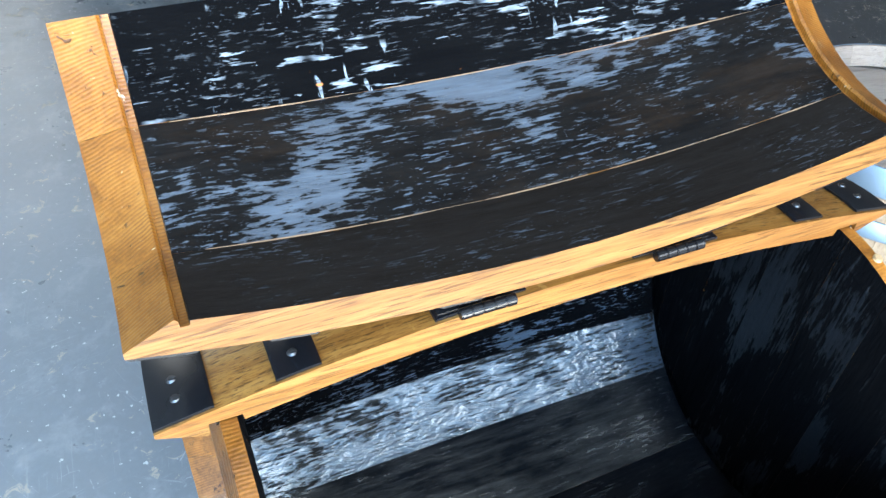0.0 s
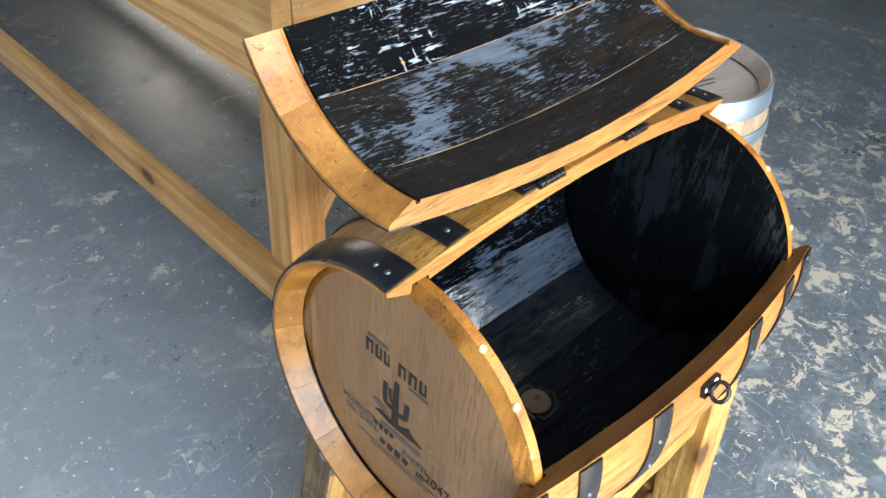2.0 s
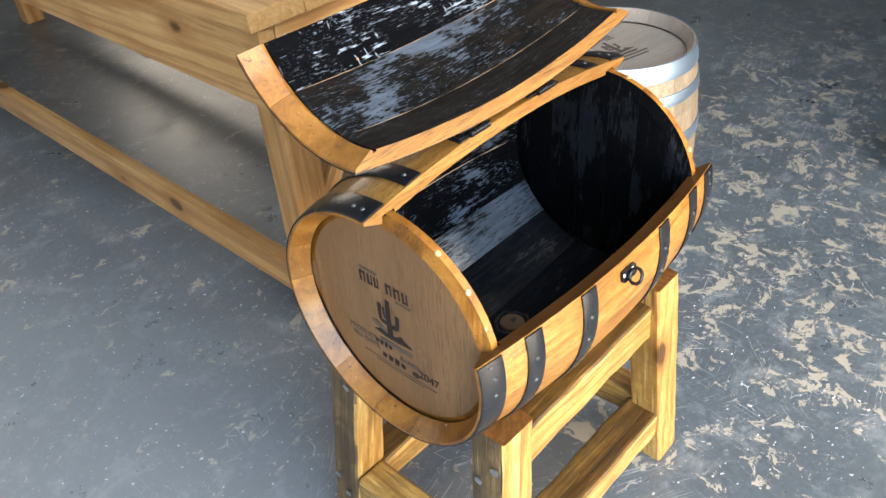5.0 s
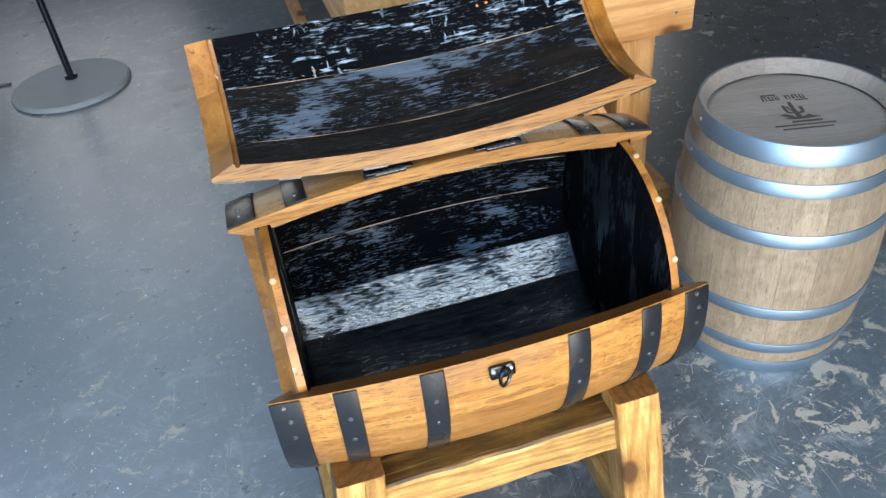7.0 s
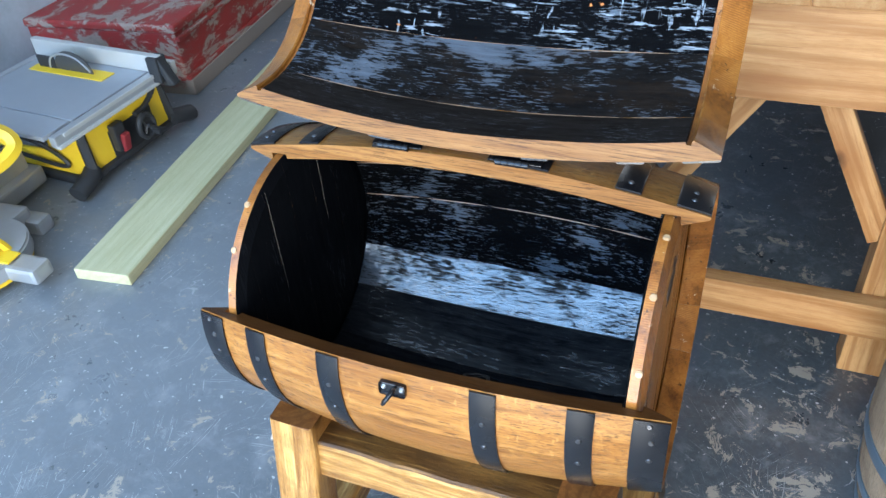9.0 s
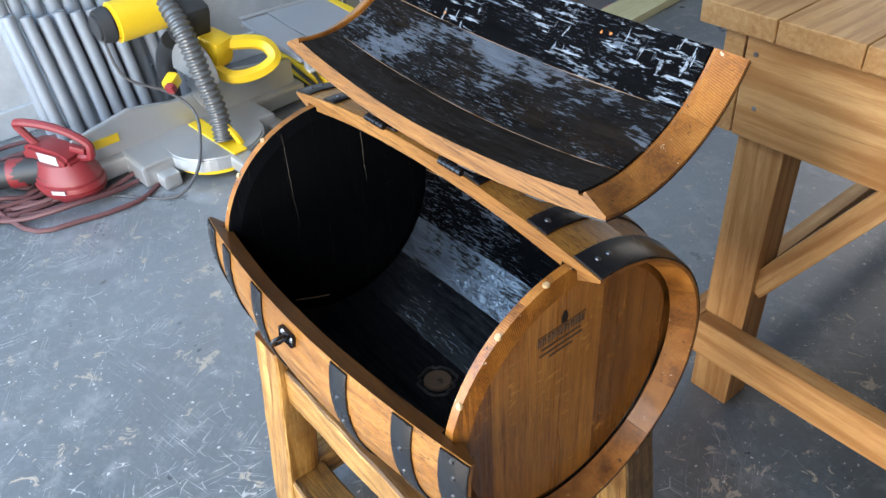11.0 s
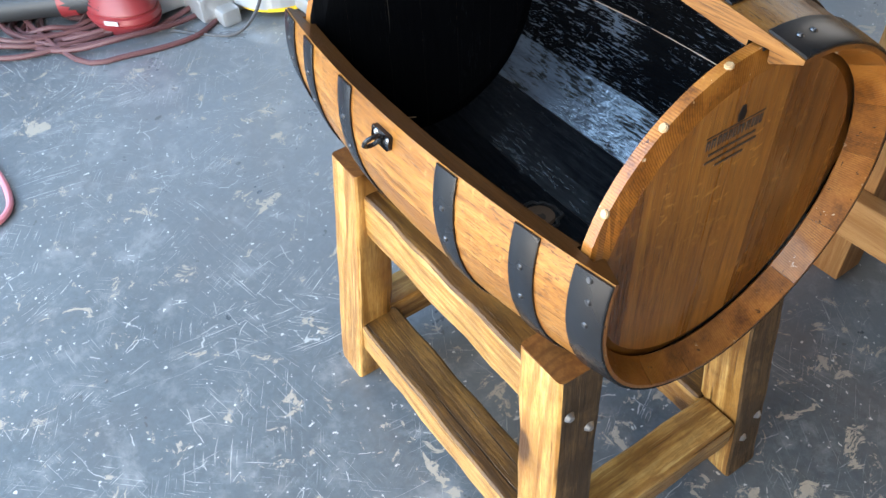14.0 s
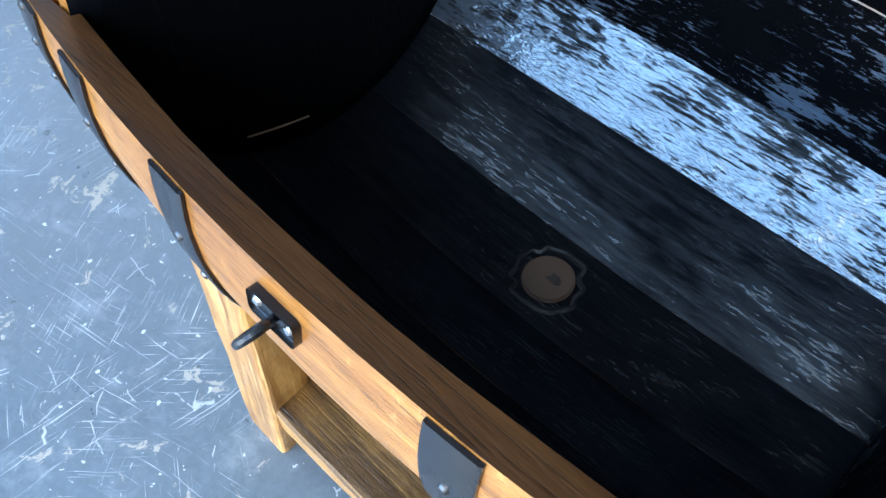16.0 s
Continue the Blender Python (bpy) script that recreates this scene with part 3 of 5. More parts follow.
def box(sx, sy, sz, bevel=0.0, seg=2):
    bm = bmesh.new()
    bmesh.ops.create_cube(bm, size=1)
    bmesh.ops.scale(bm, vec=(sx, sy, sz), verts=bm.verts)
    if bevel:
        bmesh.ops.bevel(bm, geom=bm.edges[:], offset=bevel, segments=seg, affect="EDGES", profile=0.6)
    return bm


def worn_box(sx, sy, sz, bevel=0.006, wobble=0.0012, cuts=8, seed=0, end_mat=False, top_mat=0):
    """A sawn timber with eased, slightly uneven edges; its length lies along X. End faces take material 1."""
    bm = box(sx, sy, sz, bevel, 3)
    rnd = random.Random(seed)
    for k in range(1, cuts):
        x = -sx / 2 + sx * k / cuts
        bmesh.ops.bisect_plane(bm, geom=bm.verts[:] + bm.edges[:] + bm.faces[:], plane_co=(x, 0, 0), plane_no=(1, 0, 0))
    off = Vector((rnd.uniform(0, 50), rnd.uniform(0, 50), rnd.uniform(0, 50)))
    for v in bm.verts:
        n = noise.noise_vector(v.co * 14 + off)
        v.co += Vector((n.x * 0.3, n.y, n.z)) * wobble
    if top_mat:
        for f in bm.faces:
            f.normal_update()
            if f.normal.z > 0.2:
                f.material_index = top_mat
    if end_mat:
        for f in bm.faces:
            f.normal_update()
            if abs(f.normal.x) > 0.9 and abs(f.calc_center_median().x) > sx / 2 - bevel:
                f.material_index = 1
    return bm


def cyl(r, h, seg=24, r2=None, bevel=0.0, axis="Z"):
    bm = bmesh.new()
    bmesh.ops.create_cone(bm, cap_ends=True, segments=seg, radius1=r, radius2=r if r2 is None else r2, depth=h)
    if bevel:
        rim = [e for e in bm.edges if abs(e.verts[0].co.z - e.verts[1].co.z) < 1e-6]
        bmesh.ops.bevel(bm, geom=rim, offset=bevel, segments=2, affect="EDGES")
    if axis == "X":
        bmesh.ops.rotate(bm, verts=bm.verts, matrix=Matrix.Rotation(radians(90), 3, "Y"))
    elif axis == "Y":
        bmesh.ops.rotate(bm, verts=bm.verts, matrix=Matrix.Rotation(radians(90), 3, "X"))
    return bm


def merge(bm, other, m=None):
    """Adds another bmesh, moved by m, to bm."""
    if m is not None:
        bmesh.ops.transform(other, matrix=m, verts=other.verts)
    me = bpy.data.meshes.new("joined")
    other.to_mesh(me)
    other.free()
    bm.from_mesh(me)
    bpy.data.meshes.remove(me)
    return bm


def smooth_path(points, steps=6, closed=False):
    """A smooth line through the points."""
    p = [Vector(q) for q in points]
    n = len(p)
    out = []
    for i in range(n if closed else n - 1):
        a, b, c, d = (p[(i + k) % n] if closed else p[min(max(i + k, 0), n - 1)] for k in (-1, 0, 1, 2))
        for s in range(steps):
            t = s / steps
            out.append(0.5 * ((2 * b) + (c - a) * t + (2 * a - 5 * b + 4 * c - d) * t * t + (3 * b - a - 3 * c + d) * t ** 3))
    if not closed:
        out.append(p[-1])
    return out


def tube(points, r, seg=8, steps=6, closed=False, radii=None):
    """A round bar bent along a smooth line."""
    line = smooth_path(points, steps, closed)
    bm = bmesh.new()
    rings = []
    n = len(line)
    prev = None
    for i, q in enumerate(line):
        t = (line[(i + 1) % n] - line[i - 1]) if closed else (line[min(i + 1, n - 1)] - line[max(i - 1, 0)])
        t.normalize()
        if prev is None:
            prev = t.orthogonal().normalized()
        side = (prev - t * prev.dot(t)).normalized()
        prev = side
        up = t.cross(side)
        rr = r if radii is None else radii(i / max(1, n - 1))
        rings.append([bm.verts.new(q + rr * (math.cos(a) * side + math.sin(a) * up)) for a in (2 * math.pi * k / seg for k in range(seg))])
    for i in range(n if closed else n - 1):
        a, b = rings[i], rings[(i + 1) % n]
        for k in range(seg):
            bm.faces.new((a[k], a[(k + 1) % seg], b[(k + 1) % seg], b[k]))
    if not closed:
        bm.faces.new(rings[0][::-1])
        bm.faces.new(rings[-1])
    return bm


def extrude_outline(outline, depth, bevel=0.0):
    """A flat outline in X and Z, thickened along Y about 0."""
    bm = bmesh.new()
    vs = [bm.verts.new((x, -depth / 2, z)) for x, z in outline]
    f = bm.faces.new(vs)
    got = bmesh.ops.extrude_face_region(bm, geom=[f])
    bmesh.ops.translate(bm, vec=(0, depth, 0), verts=[e for e in got["geom"] if isinstance(e, bmesh.types.BMVert)])
    if bevel:
        bmesh.ops.bevel(bm, geom=bm.edges[:], offset=bevel, segments=2, affect="EDGES")
    return bm


# ---- the room ----
def wall(name, x0, x1, y0, y1, z0, z1, mat, label=""):
    ob = part(name, box(x1 - x0, y1 - y0, z1 - z0), mat, None, label, pose((x0 + x1) / 2, (y0 + y1) / 2, (z0 + z1) / 2))
    return tagged(ob, label or "plain brown boarded wall, unseen, closing or shading the workshop", "wall", kind="structure")


slab = box(8.0, 8.5, 0.1)
bmesh.ops.translate(slab, vec=(-0.7, 0, 0), verts=slab.verts)
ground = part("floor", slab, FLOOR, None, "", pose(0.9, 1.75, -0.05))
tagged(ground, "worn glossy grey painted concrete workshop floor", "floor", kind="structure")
yard = part("ground", box(60, 30, 0.1), plain("pale_yard_concrete", (0.42, 0.41, 0.39), 0.8, 0, 0.3, 2), None, "", pose(0, -17.52, -0.06))
tagged(yard, "pale concrete yard outside the open garage door", "ground", kind="structure")
WEST = "white painted block wall behind the tools"
wall("wall_west", -2.48, -2.335, -1.20, 3.35, 0, 4.2, WALL_WHITE, WEST)
# unseen gap in the wall's far stretch, added to let daylight in
wall("wall_west_under_window", -2.48, -2.335, 3.35, 4.65, 0, 1.05, WALL_WHITE, WEST)
wall("wall_west_over_window", -2.48, -2.335, 3.35, 4.65, 2.45, 4.2, WALL_WHITE, WEST)
wall("wall_west_back", -2.48, -2.335, 4.65, 6.0, 0, 4.2, WALL_WHITE, WEST)
wall("wall_east", 4.05, 4.2, -3.2, 6.0, 0, 4.2, WALL_GREY)
# front wall with the open garage door
# unseen bay, added so that the far fill lamp can shine in
wall("wall_bay_back", -3.70, -2.48, -1.35, -1.20, 0, 4.2, WALL_GREY)
wall("wall_bay_west", -3.80, -3.65, -2.60, -1.35, 0, 4.2, WALL_GREY)
# unseen block east of the door, set forward to shade the floor
wall("wall_front_east", 2.38, 4.05, -2.60, -0.95, 0, 4.2, WALL_GREY)
# unseen walls added to shade the east floor; their opening holds a fill lamp
wall("wall_side_room", 1.50, 2.38, -1.03, -0.95, 0, 4.2, WALL_GREY)
for name, y0, y1, z0, z1 in (("wall_side_room_under_window", -2.28, -0.95, 0, 1.57), ("wall_side_room_over_window", -2.28, -0.95, 2.47, 4.2),
                             ("wall_side_room_front_jamb", -2.28, -2.21, 1.57, 2.47), ("wall_side_room_back_jamb", -1.03, -0.95, 1.57, 2.47)):
    wall(name, 1.42, 1.50, y0, y1, z0, z1, WALL_GREY)
wall("wall_front_top", -3.65, 2.38, -2.60, -2.45, 3.92, 4.2, WALL_GREY)
# unseen back wall; its hatch and window are assumed from bright floor reflections
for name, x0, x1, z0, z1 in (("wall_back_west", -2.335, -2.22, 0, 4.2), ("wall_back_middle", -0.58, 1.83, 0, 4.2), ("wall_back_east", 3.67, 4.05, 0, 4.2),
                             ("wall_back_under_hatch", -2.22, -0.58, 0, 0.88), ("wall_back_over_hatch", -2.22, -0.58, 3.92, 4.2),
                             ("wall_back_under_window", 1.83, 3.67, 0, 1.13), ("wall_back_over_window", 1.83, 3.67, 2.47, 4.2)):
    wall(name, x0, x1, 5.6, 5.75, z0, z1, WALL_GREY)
# unseen ceiling, kept white to bounce fill light
tagged(part("ceiling", box(8.0, 13.2, 0.12), CEILING, None, "", pose(0.2, 3.4, 4.26)), "white boarded workshop ceiling", "ceiling", kind="structure")
tagged(part("baseboard", box(0.02, 6.8, 0.10, 0.004), WALL_WHITE, None, "", pose(-2.32, 2.2, 0.05)), "white painted skirting along the block wall", "baseboard", kind="structure")

# ---- barrel geometry, shared by the chest and the standing barrel ----
HALF, R_END, R_BILGE, STAVE = 0.300, 0.191, 0.222, 0.022
HEAD_IN, HEAD_OUT, HEAD_R = 0.246, 0.268, 0.1845


def r_out(x):
    return R_END + (R_BILGE - R_END) * (1 - (x / HALF) ** 2)


def stave(a0, a1, flat_inside=True, seed=0, gap=0.05, croze=(0.246, 0.268, HEAD_R + 0.001), tilt=0.0):
    """One stave from angle a0 to a1 (degrees about X). Faces: 0 outside and chime, 1 charred inside, 2 cut sides."""
    rnd = random.Random(seed)
    ribs = []
    half = [(0.300, 0.300, R_END - 0.004), (0.296, 0.284, None), (0.290, 0.270, None), (0.272, 0.2682, None), (0.268, croze[1] - 0.0002, croze[2]),
            (0.246, croze[0] + 0.0002, croze[2]), (0.244, croze[0] - 0.0006, None), (0.235, 0.236, None), (0.20, 0.20, None), (0.16, 0.16, None), (0.12, 0.12, None), (0.08, 0.08, None), (0.04, 0.04, None)]
    for xo, xi, ri in half:
        if ri is None:
            ri = r_out(xi) - STAVE
            if xi > 0.269:
                ri = R_END - 0.004 - (0.300 - xi) / 0.030 * 0.0135
        ribs.append((xo, r_out(min(xo, 0.300)), xi, ri))
    ribs = [(-a, b, -c, d) for a, b, c, d in ribs] + [(0, R_BILGE, 0, R_BILGE - STAVE)] + ribs[::-1]
    bm = bmesh.new()
    nseg = max(3, int(abs(a1 - a0) / 6))
    g = gap if a1 > a0 else -gap
    angs = [radians(a0 + g + (a1 - a0 - 2 * g) * k / nseg) for k in range(nseg + 1)]
    rows = []
    off = rnd.uniform(0, 90)
    for xo, ro, xi, ri in ribs:
        o = [bm.verts.new((xo, ro * math.cos(a), ro * math.sin(a))) for a in angs]
        i = []
        p0 = Vector((0, math.cos(angs[0]), math.sin(angs[0]))) * ri
        p1 = Vector((0, math.cos(angs[-1]), math.sin(angs[-1]))) * ri
        for k in range(nseg + 1):
            t = k / nseg
            q = p0.lerp(p1, t)
            if not flat_inside or abs(xi) > 0.24:
                q = q.normalized() * ri
            rel = noise.noise(Vector((xi * 16 + off, k * 0.8, off))) * (0.0012 if abs(xi) < 0.24 else 0.0003)
            rel += tilt * (1 - 2 * t) if abs(xi) < 0.24 else 0.0
            q = q * (1 + rel / ri)
            i.append(bm.verts.new((xi, q.y, q.z)))
        rows.append((o, i, xi))
    for (o0, i0, x0), (o1, i1, x1) in zip(rows, rows[1:]):
        for k in range(nseg):
            bm.faces.new((o0[k], o0[k + 1], o1[k + 1], o1[k])).material_index = 0
            f = bm.faces.new((i0[k], i1[k], i1[k + 1], i0[k + 1]))
            mid = abs(x0 + x1) / 2
            f.material_index = 1 if mid < (0.2655 if croze[0] < 0.25 else croze[0] + 0.0005) else 3
        bm.faces.new((o0[0], o1[0], i1[0], i0[0])).material_index = 2
        bm.faces.new((o0[-1], i0[-1], i1[-1], o1[-1])).material_index = 2
    for o, i, x in (rows[0], rows[-1]):
        for k in range(nseg):
            bm.faces.new((o[k], o[k + 1], i[k + 1], i[k])).material_index = 3
    return bm


def hoop(x0, x1, a0, a1, thick=0.0022, lift=0.0008):
    """A steel band round the staves from angle a0 to a1."""
    bm = bmesh.new()
    n = max(8, int(abs(a1 - a0) / 4))
    full = abs(abs(a1 - a0) - 360) < 0.01
    xs = [x0, x0 + 0.002, (x0 + x1) / 2, x1 - 0.002, x1]
    cols = []
    for k in range(n + 1):
        a = radians(a0 + (a1 - a0) * k / n)
        c, s = math.cos(a), math.sin(a)
        o = [bm.verts.new((x, (r_out(x) + lift + thick - (0.0008 if j in (0, 4) else 0)) * c, (r_out(x) + lift + thick - (0.0008 if j in (0, 4) else 0)) * s)) for j, x in enumerate(xs)]
        i = [bm.verts.new((x, (r_out(x) + lift * 0.2) * c, (r_out(x) + lift * 0.2) * s)) for x in (x0, x1)]
        cols.append((o, i))
    for (o0, i0), (o1, i1) in zip(cols, cols[1:]):
        for j in range(4):
            bm.faces.new((o0[j], o0[j + 1], o1[j + 1], o1[j]))
        bm.faces.new((i0[0], o0[0], o1[0], i1[0]))
        bm.faces.new((o0[4], i0[1], i1[1], o1[4]))
        bm.faces.new((i0[1], i0[0], i1[0], i1[1]))
    if not full:
        for o, i in (cols[0], cols[-1]):
            bm.faces.new((*o, i[1], i[0]))
    else:
        bmesh.ops.remove_doubles(bm, verts=bm.verts, dist=1e-5)
    return bm


def head_plank(y0, y1, radius=HEAD_R, thick=HEAD_OUT - HEAD_IN, gap=0.00003):
    """One plank of a round head, grain along Z, in the plane X = 0 (inside) to X = thick (outside), with the bevelled rim.
    Faces: 0 outside, 1 inside, 2 rim."""
    bm = bmesh.new()
    n = 7
    ys = [y0 + gap + (y1 - y0 - 2 * gap) * k / n for k in range(n + 1)]
    cols = []
    inner = radius - 0.019
    for y in ys:
        zr = math.sqrt(max(radius ** 2 - y * y, 1e-6))
        zi = math.sqrt(inner ** 2 - y * y) if abs(y) < inner - 0.004 else 0.35 * zr
        drop = 0.0 if abs(y) < inner - 0.004 else 0.006
        front = [(-zr, thick - 0.007), (-zi, thick - drop * 0.4), (-zi * 0.5, thick - drop * 0.3), (0, thick - drop * 0.3), (zi * 0.5, thick - drop * 0.3), (zi, thick - drop * 0.4), (zr, thick - 0.007)]
        back = [(-zr, 0.004), (-zi, 0.0), (zi, 0.0), (zr, 0.004)]
        cols.append(([bm.verts.new((x, y, z)) for z, x in front], [bm.verts.new((x, y, z)) for z, x in back]))
    for (f0, b0), (f1, b1) in zip(cols, cols[1:]):
        for k in range(6):
            bm.faces.new((f0[k], f0[k + 1], f1[k + 1], f1[k])).material_index = 2 if k in (0, 5) else 0
        for k in range(3):
            bm.faces.new((b0[k], b1[k], b1[k + 1], b0[k + 1])).material_index = 1
        bm.faces.new((f0[0], f1[0], b1[0], b0[0])).material_index = 2
        bm.faces.new((f0[6], b0[3], b1[3], f1[6])).material_index = 2
    for f, b in (cols[0], cols[-1]):
        bm.faces.new((*f, *b[::-1])).material_index = 0
    return bm


def screw(parent, x, ang, r_extra=0.003, size=0.0042, mat=None):
    """A round-headed screw on the outside of the barrel at that angle."""
    a = radians(ang)
    rr = r_out(x) + r_extra
    d = Vector((0, math.cos(a), math.sin(a)))
    bm = cyl(size, 0.0026, 12, size * 0.62)
    slot = box(size * 1.1, size * 0.28, 0.0006)
    merge(bm, slot, pose(0, 0, 0.0014))
    q = d.to_track_quat("Z", "Y").to_matrix().to_4x4()
    return part("screw", bm, mat or SCREW, parent, "", Matrix.Translation(Vector((x, 0, 0)) + d * rr) @ q, True)


HOOPS = ((0.2615, 0.3000), (0.192, 0.222), (0.083, 0.114))
CUT_BACK, CUT_FRONT = 92.0, 165.0

# ---- the barrel chest ----
CHEST = pose(0, -0.010, 0.635)
chest = thing("barrel_chest", "varnished oak barrel chest, open and black inside, on a pine stand", "barrel chest", CHEST)
SEAMS = [92, 68, 45, 22, 0, -29, -51, -79, -103, -124, -148, -172, -195]
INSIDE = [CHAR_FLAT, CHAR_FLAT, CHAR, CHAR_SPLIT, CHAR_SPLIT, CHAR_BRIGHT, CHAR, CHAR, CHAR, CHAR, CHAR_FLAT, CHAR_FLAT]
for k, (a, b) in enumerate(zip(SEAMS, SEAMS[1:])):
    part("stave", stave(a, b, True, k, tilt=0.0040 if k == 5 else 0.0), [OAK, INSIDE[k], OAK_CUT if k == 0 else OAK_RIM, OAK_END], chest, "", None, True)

for side in (1, -1):
    flip = Matrix.Diagonal((side, 1, 1, 1))
    edges = [-HEAD_R + 0.0005, -0.128, -0.072, -0.018, 0.04, 0.098, 0.148, HEAD_R - 0.0005]
    disc_head = part("head", cyl(0.165, 0.006, 48, axis="X"), CHAR_FLAT, chest, "round oak barrel head of edge-glued planks", pose(side * (HEAD_IN + 0.011), 0, 0))
    for y0, y1 in zip(edges, edges[1:]):
        bm = head_plank(y0, y1)
        bmesh.ops.transform(bm, matrix=pose(side * (HEAD_IN + 0.0) - side * (HEAD_IN + 0.011), 0, 0) @ flip, verts=bm.verts)
        part("plank", bm, [(OAK_HEAD_DEEP if y0 > 0.035 or y1 < -0.12 else OAK_HEAD) if side > 0 else OAK_HEAD_PALE, CHAR_HEAD_WIPED if side > 0 else CHAR_HEAD, OAK_END], disc_head)
    arc = [radians(166 + 286 * k / 48) for k in range(49)]
    ring = tube([(0, (HEAD_R - 0.0012) * math.cos(a), (HEAD_R - 0.0012) * math.sin(a)) for a in arc], 0.0018, 6, 2)
    part("joint_ring", ring, HOOP, disc_head, "dark sealed joint round the head", pose(side * 0.0045, 0, 0), True)
    for ang in ((103, 126, 152) if side > 0 else (120, 139)):
        a = radians(ang)
        d = Vector((0, math.cos(a), math.sin(a)))
        bm = cyl(0.0046, 0.0035, 10, 0.0038, 0.0008)
        part("peg", bm, PEG, disc_head, "pale wooden dowel peg", Matrix.Translation(d * (HEAD_R + 0.0005) + Vector((side * 0.0015, 0, 0))) @ d.to_track_quat("Z", "Y").to_matrix().to_4x4(), True)

for x0, x1 in HOOPS:
    for side in (1, -1):
        u0, u1 = (x0, x1) if side > 0 else (-x1, -x0)
        band = part("hoop", hoop(u0, u1, CUT_BACK - 0.6, CUT_FRONT - 359.4), HOOP, chest, "black painted steel hoop", None, True)
        mid = (u0 + u1) / 2
        if x1 > 0.29:
            for a in (167.4, 174.0, 182.5, 86.5, 81.5):
                screw(band, mid + (0.002 if a > 170 else -0.002), a)
        else:
            for a in (177.3, 188.5, 87.0):
                screw(band, mid, a)


def seam_bead(ang, parent, seed, thick=1.0, mat=None):
    """Pale bare wood showing along the joint of two charred staves, broken here and there."""
    rnd = random.Random(seed)
    a = radians(ang)
    bm = bmesh.new()
    x = -0.243
    while x < 0.22:
        x1 = min(0.243, x + rnd.uniform(0.06, 0.20))
        n = 6
        pts = []
        for k in range(n + 1):
            xx = x + (x1 - x) * k / n
            rr = r_out(xx) - STAVE - 0.0001
            pts.append((xx, rr * math.cos(a), rr * math.sin(a)))
        merge(bm, tube(pts, 0.0008, 5, 1, radii=lambda t: thick * (0.0004 + 0.0005 * math.sin(math.pi * t) * rnd.uniform(0.7, 1.2))))
        x = x1 + rnd.uniform(0.0, 0.02)
    return part("seam", bm, mat or BARE_SEAM, parent, "thin pale bare line between charred staves")


for ang in (45, 22, 0):
    seam_bead(ang, chest, 90 + ang)

for y, z0, z1, seed in ((-0.0685, -0.005, 0.165, 1), (0.0615, 0.030, 0.150, 2)):
    rnd = random.Random(seed)
    line = [(-HEAD_IN + 0.0003, y + rnd.uniform(-0.0006, 0.0006), z0 + (z1 - z0) * k / 8) for k in range(9)]
    part("seam", tube(line, 0.0004, 5, 2, radii=lambda t: 0.0001 + 0.00022 * math.sin(math.pi * t)), DULL_SEAM, chest, "thin pale bare line between charred planks")
part("seam", tube([(-HEAD_IN + 0.001, -0.100, -0.1285), (-HEAD_IN + 0.001, -0.070, -0.1415), (-HEAD_IN + 0.001, -0.040, -0.1525)], 0.0009, 5, 4), BARE_SEAM, chest, "short pale line where head and staves meet")

# staple for the lock: plate, two bright screws and a steel eye
hasp = part("hasp_plate", box(0.034, 0.0022, 0.0185, 0.0045, 3), BLACK_METAL, chest, "small black steel hasp plate with a ring eye",
            pose(-0.010, math.cos(radians(171.3)) * 0.2235, math.sin(radians(171.3)) * 0.2235, -9, 0, 0), True)
eye_ring = tube([(0.010 * math.cos(a) * 0.62, -0.0125 + 0.0105 * math.cos(a + 1.57) * 0.9, -0.002 + 0.0105 * math.sin(a + 1.57) * 0.9) for a in (2 * math.pi * k / 12 for k in range(12))], 0.0026, 8, 4, True)
part("ring_eye", eye_ring, BLACK_METAL, hasp, "", None, True)
for sx in (-0.0115, 0.0115):
    part("screw", cyl(0.0038, 0.002, 12, 0.0022, axis="Y"), STEEL, hasp, "bright zinc screw", pose(sx, -0.0018, 0.001), True)

# bung seen in the bottom stave
bung = part("bung", cyl(0.0235, 0.012, 28, 0.0215, 0.0015), plain("raw_bung_wood", (0.095, 0.048, 0.021), 0.55, 0, 0.9, 70, 0.5), chest, "round pale wooden bung in the black bottom", pose(-0.002, -0.004, -0.1985, 0, 0, 0), True)
rag = random.Random(3)
collar_line = []
for k in range(30):
    a = 2 * math.pi * k / 30
    rr = 0.0262 + rag.uniform(-0.0015, 0.0055)
    collar_line.append((rr * math.cos(a), rr * math.sin(a), rag.uniform(-0.0012, 0.0006)))
part("bung_collar", tube(collar_line, 0.0028, 6, 2, True), plain("chipped_char_edge", (0.012, 0.010, 0.009), 0.4, 0, 0.5, 120, 0.5), bung, "ragged chipped edge", pose(0, 0, 0.003), True)
part("bung_hole", extrude_outline([(0.0055 * math.cos(a) * (1 + 0.35 * math.sin(3 * a + 1)), 0.0055 * math.sin(a) * (1 + 0.3 * math.cos(2 * a))) for a in (2 * math.pi * k / 18 for k in range(18))], 0.001), plain("dark_bung_notch", (0.03, 0.016, 0.009), 0.7, 0, 0.5, 90), bung, "dark notch", pose(0.004, 0.002, 0.0064, 90, 0, 0))

# ---- the open lid: same thing, swung back on its hinges ----
LID_TURN, LID_CROZE = -193.3, (0.2625, 0.268, 0.1795)
LID = Matrix.Translation((0, 0.030, 0.453)) @ Matrix.Rotation(radians(LID_TURN), 4, "X")
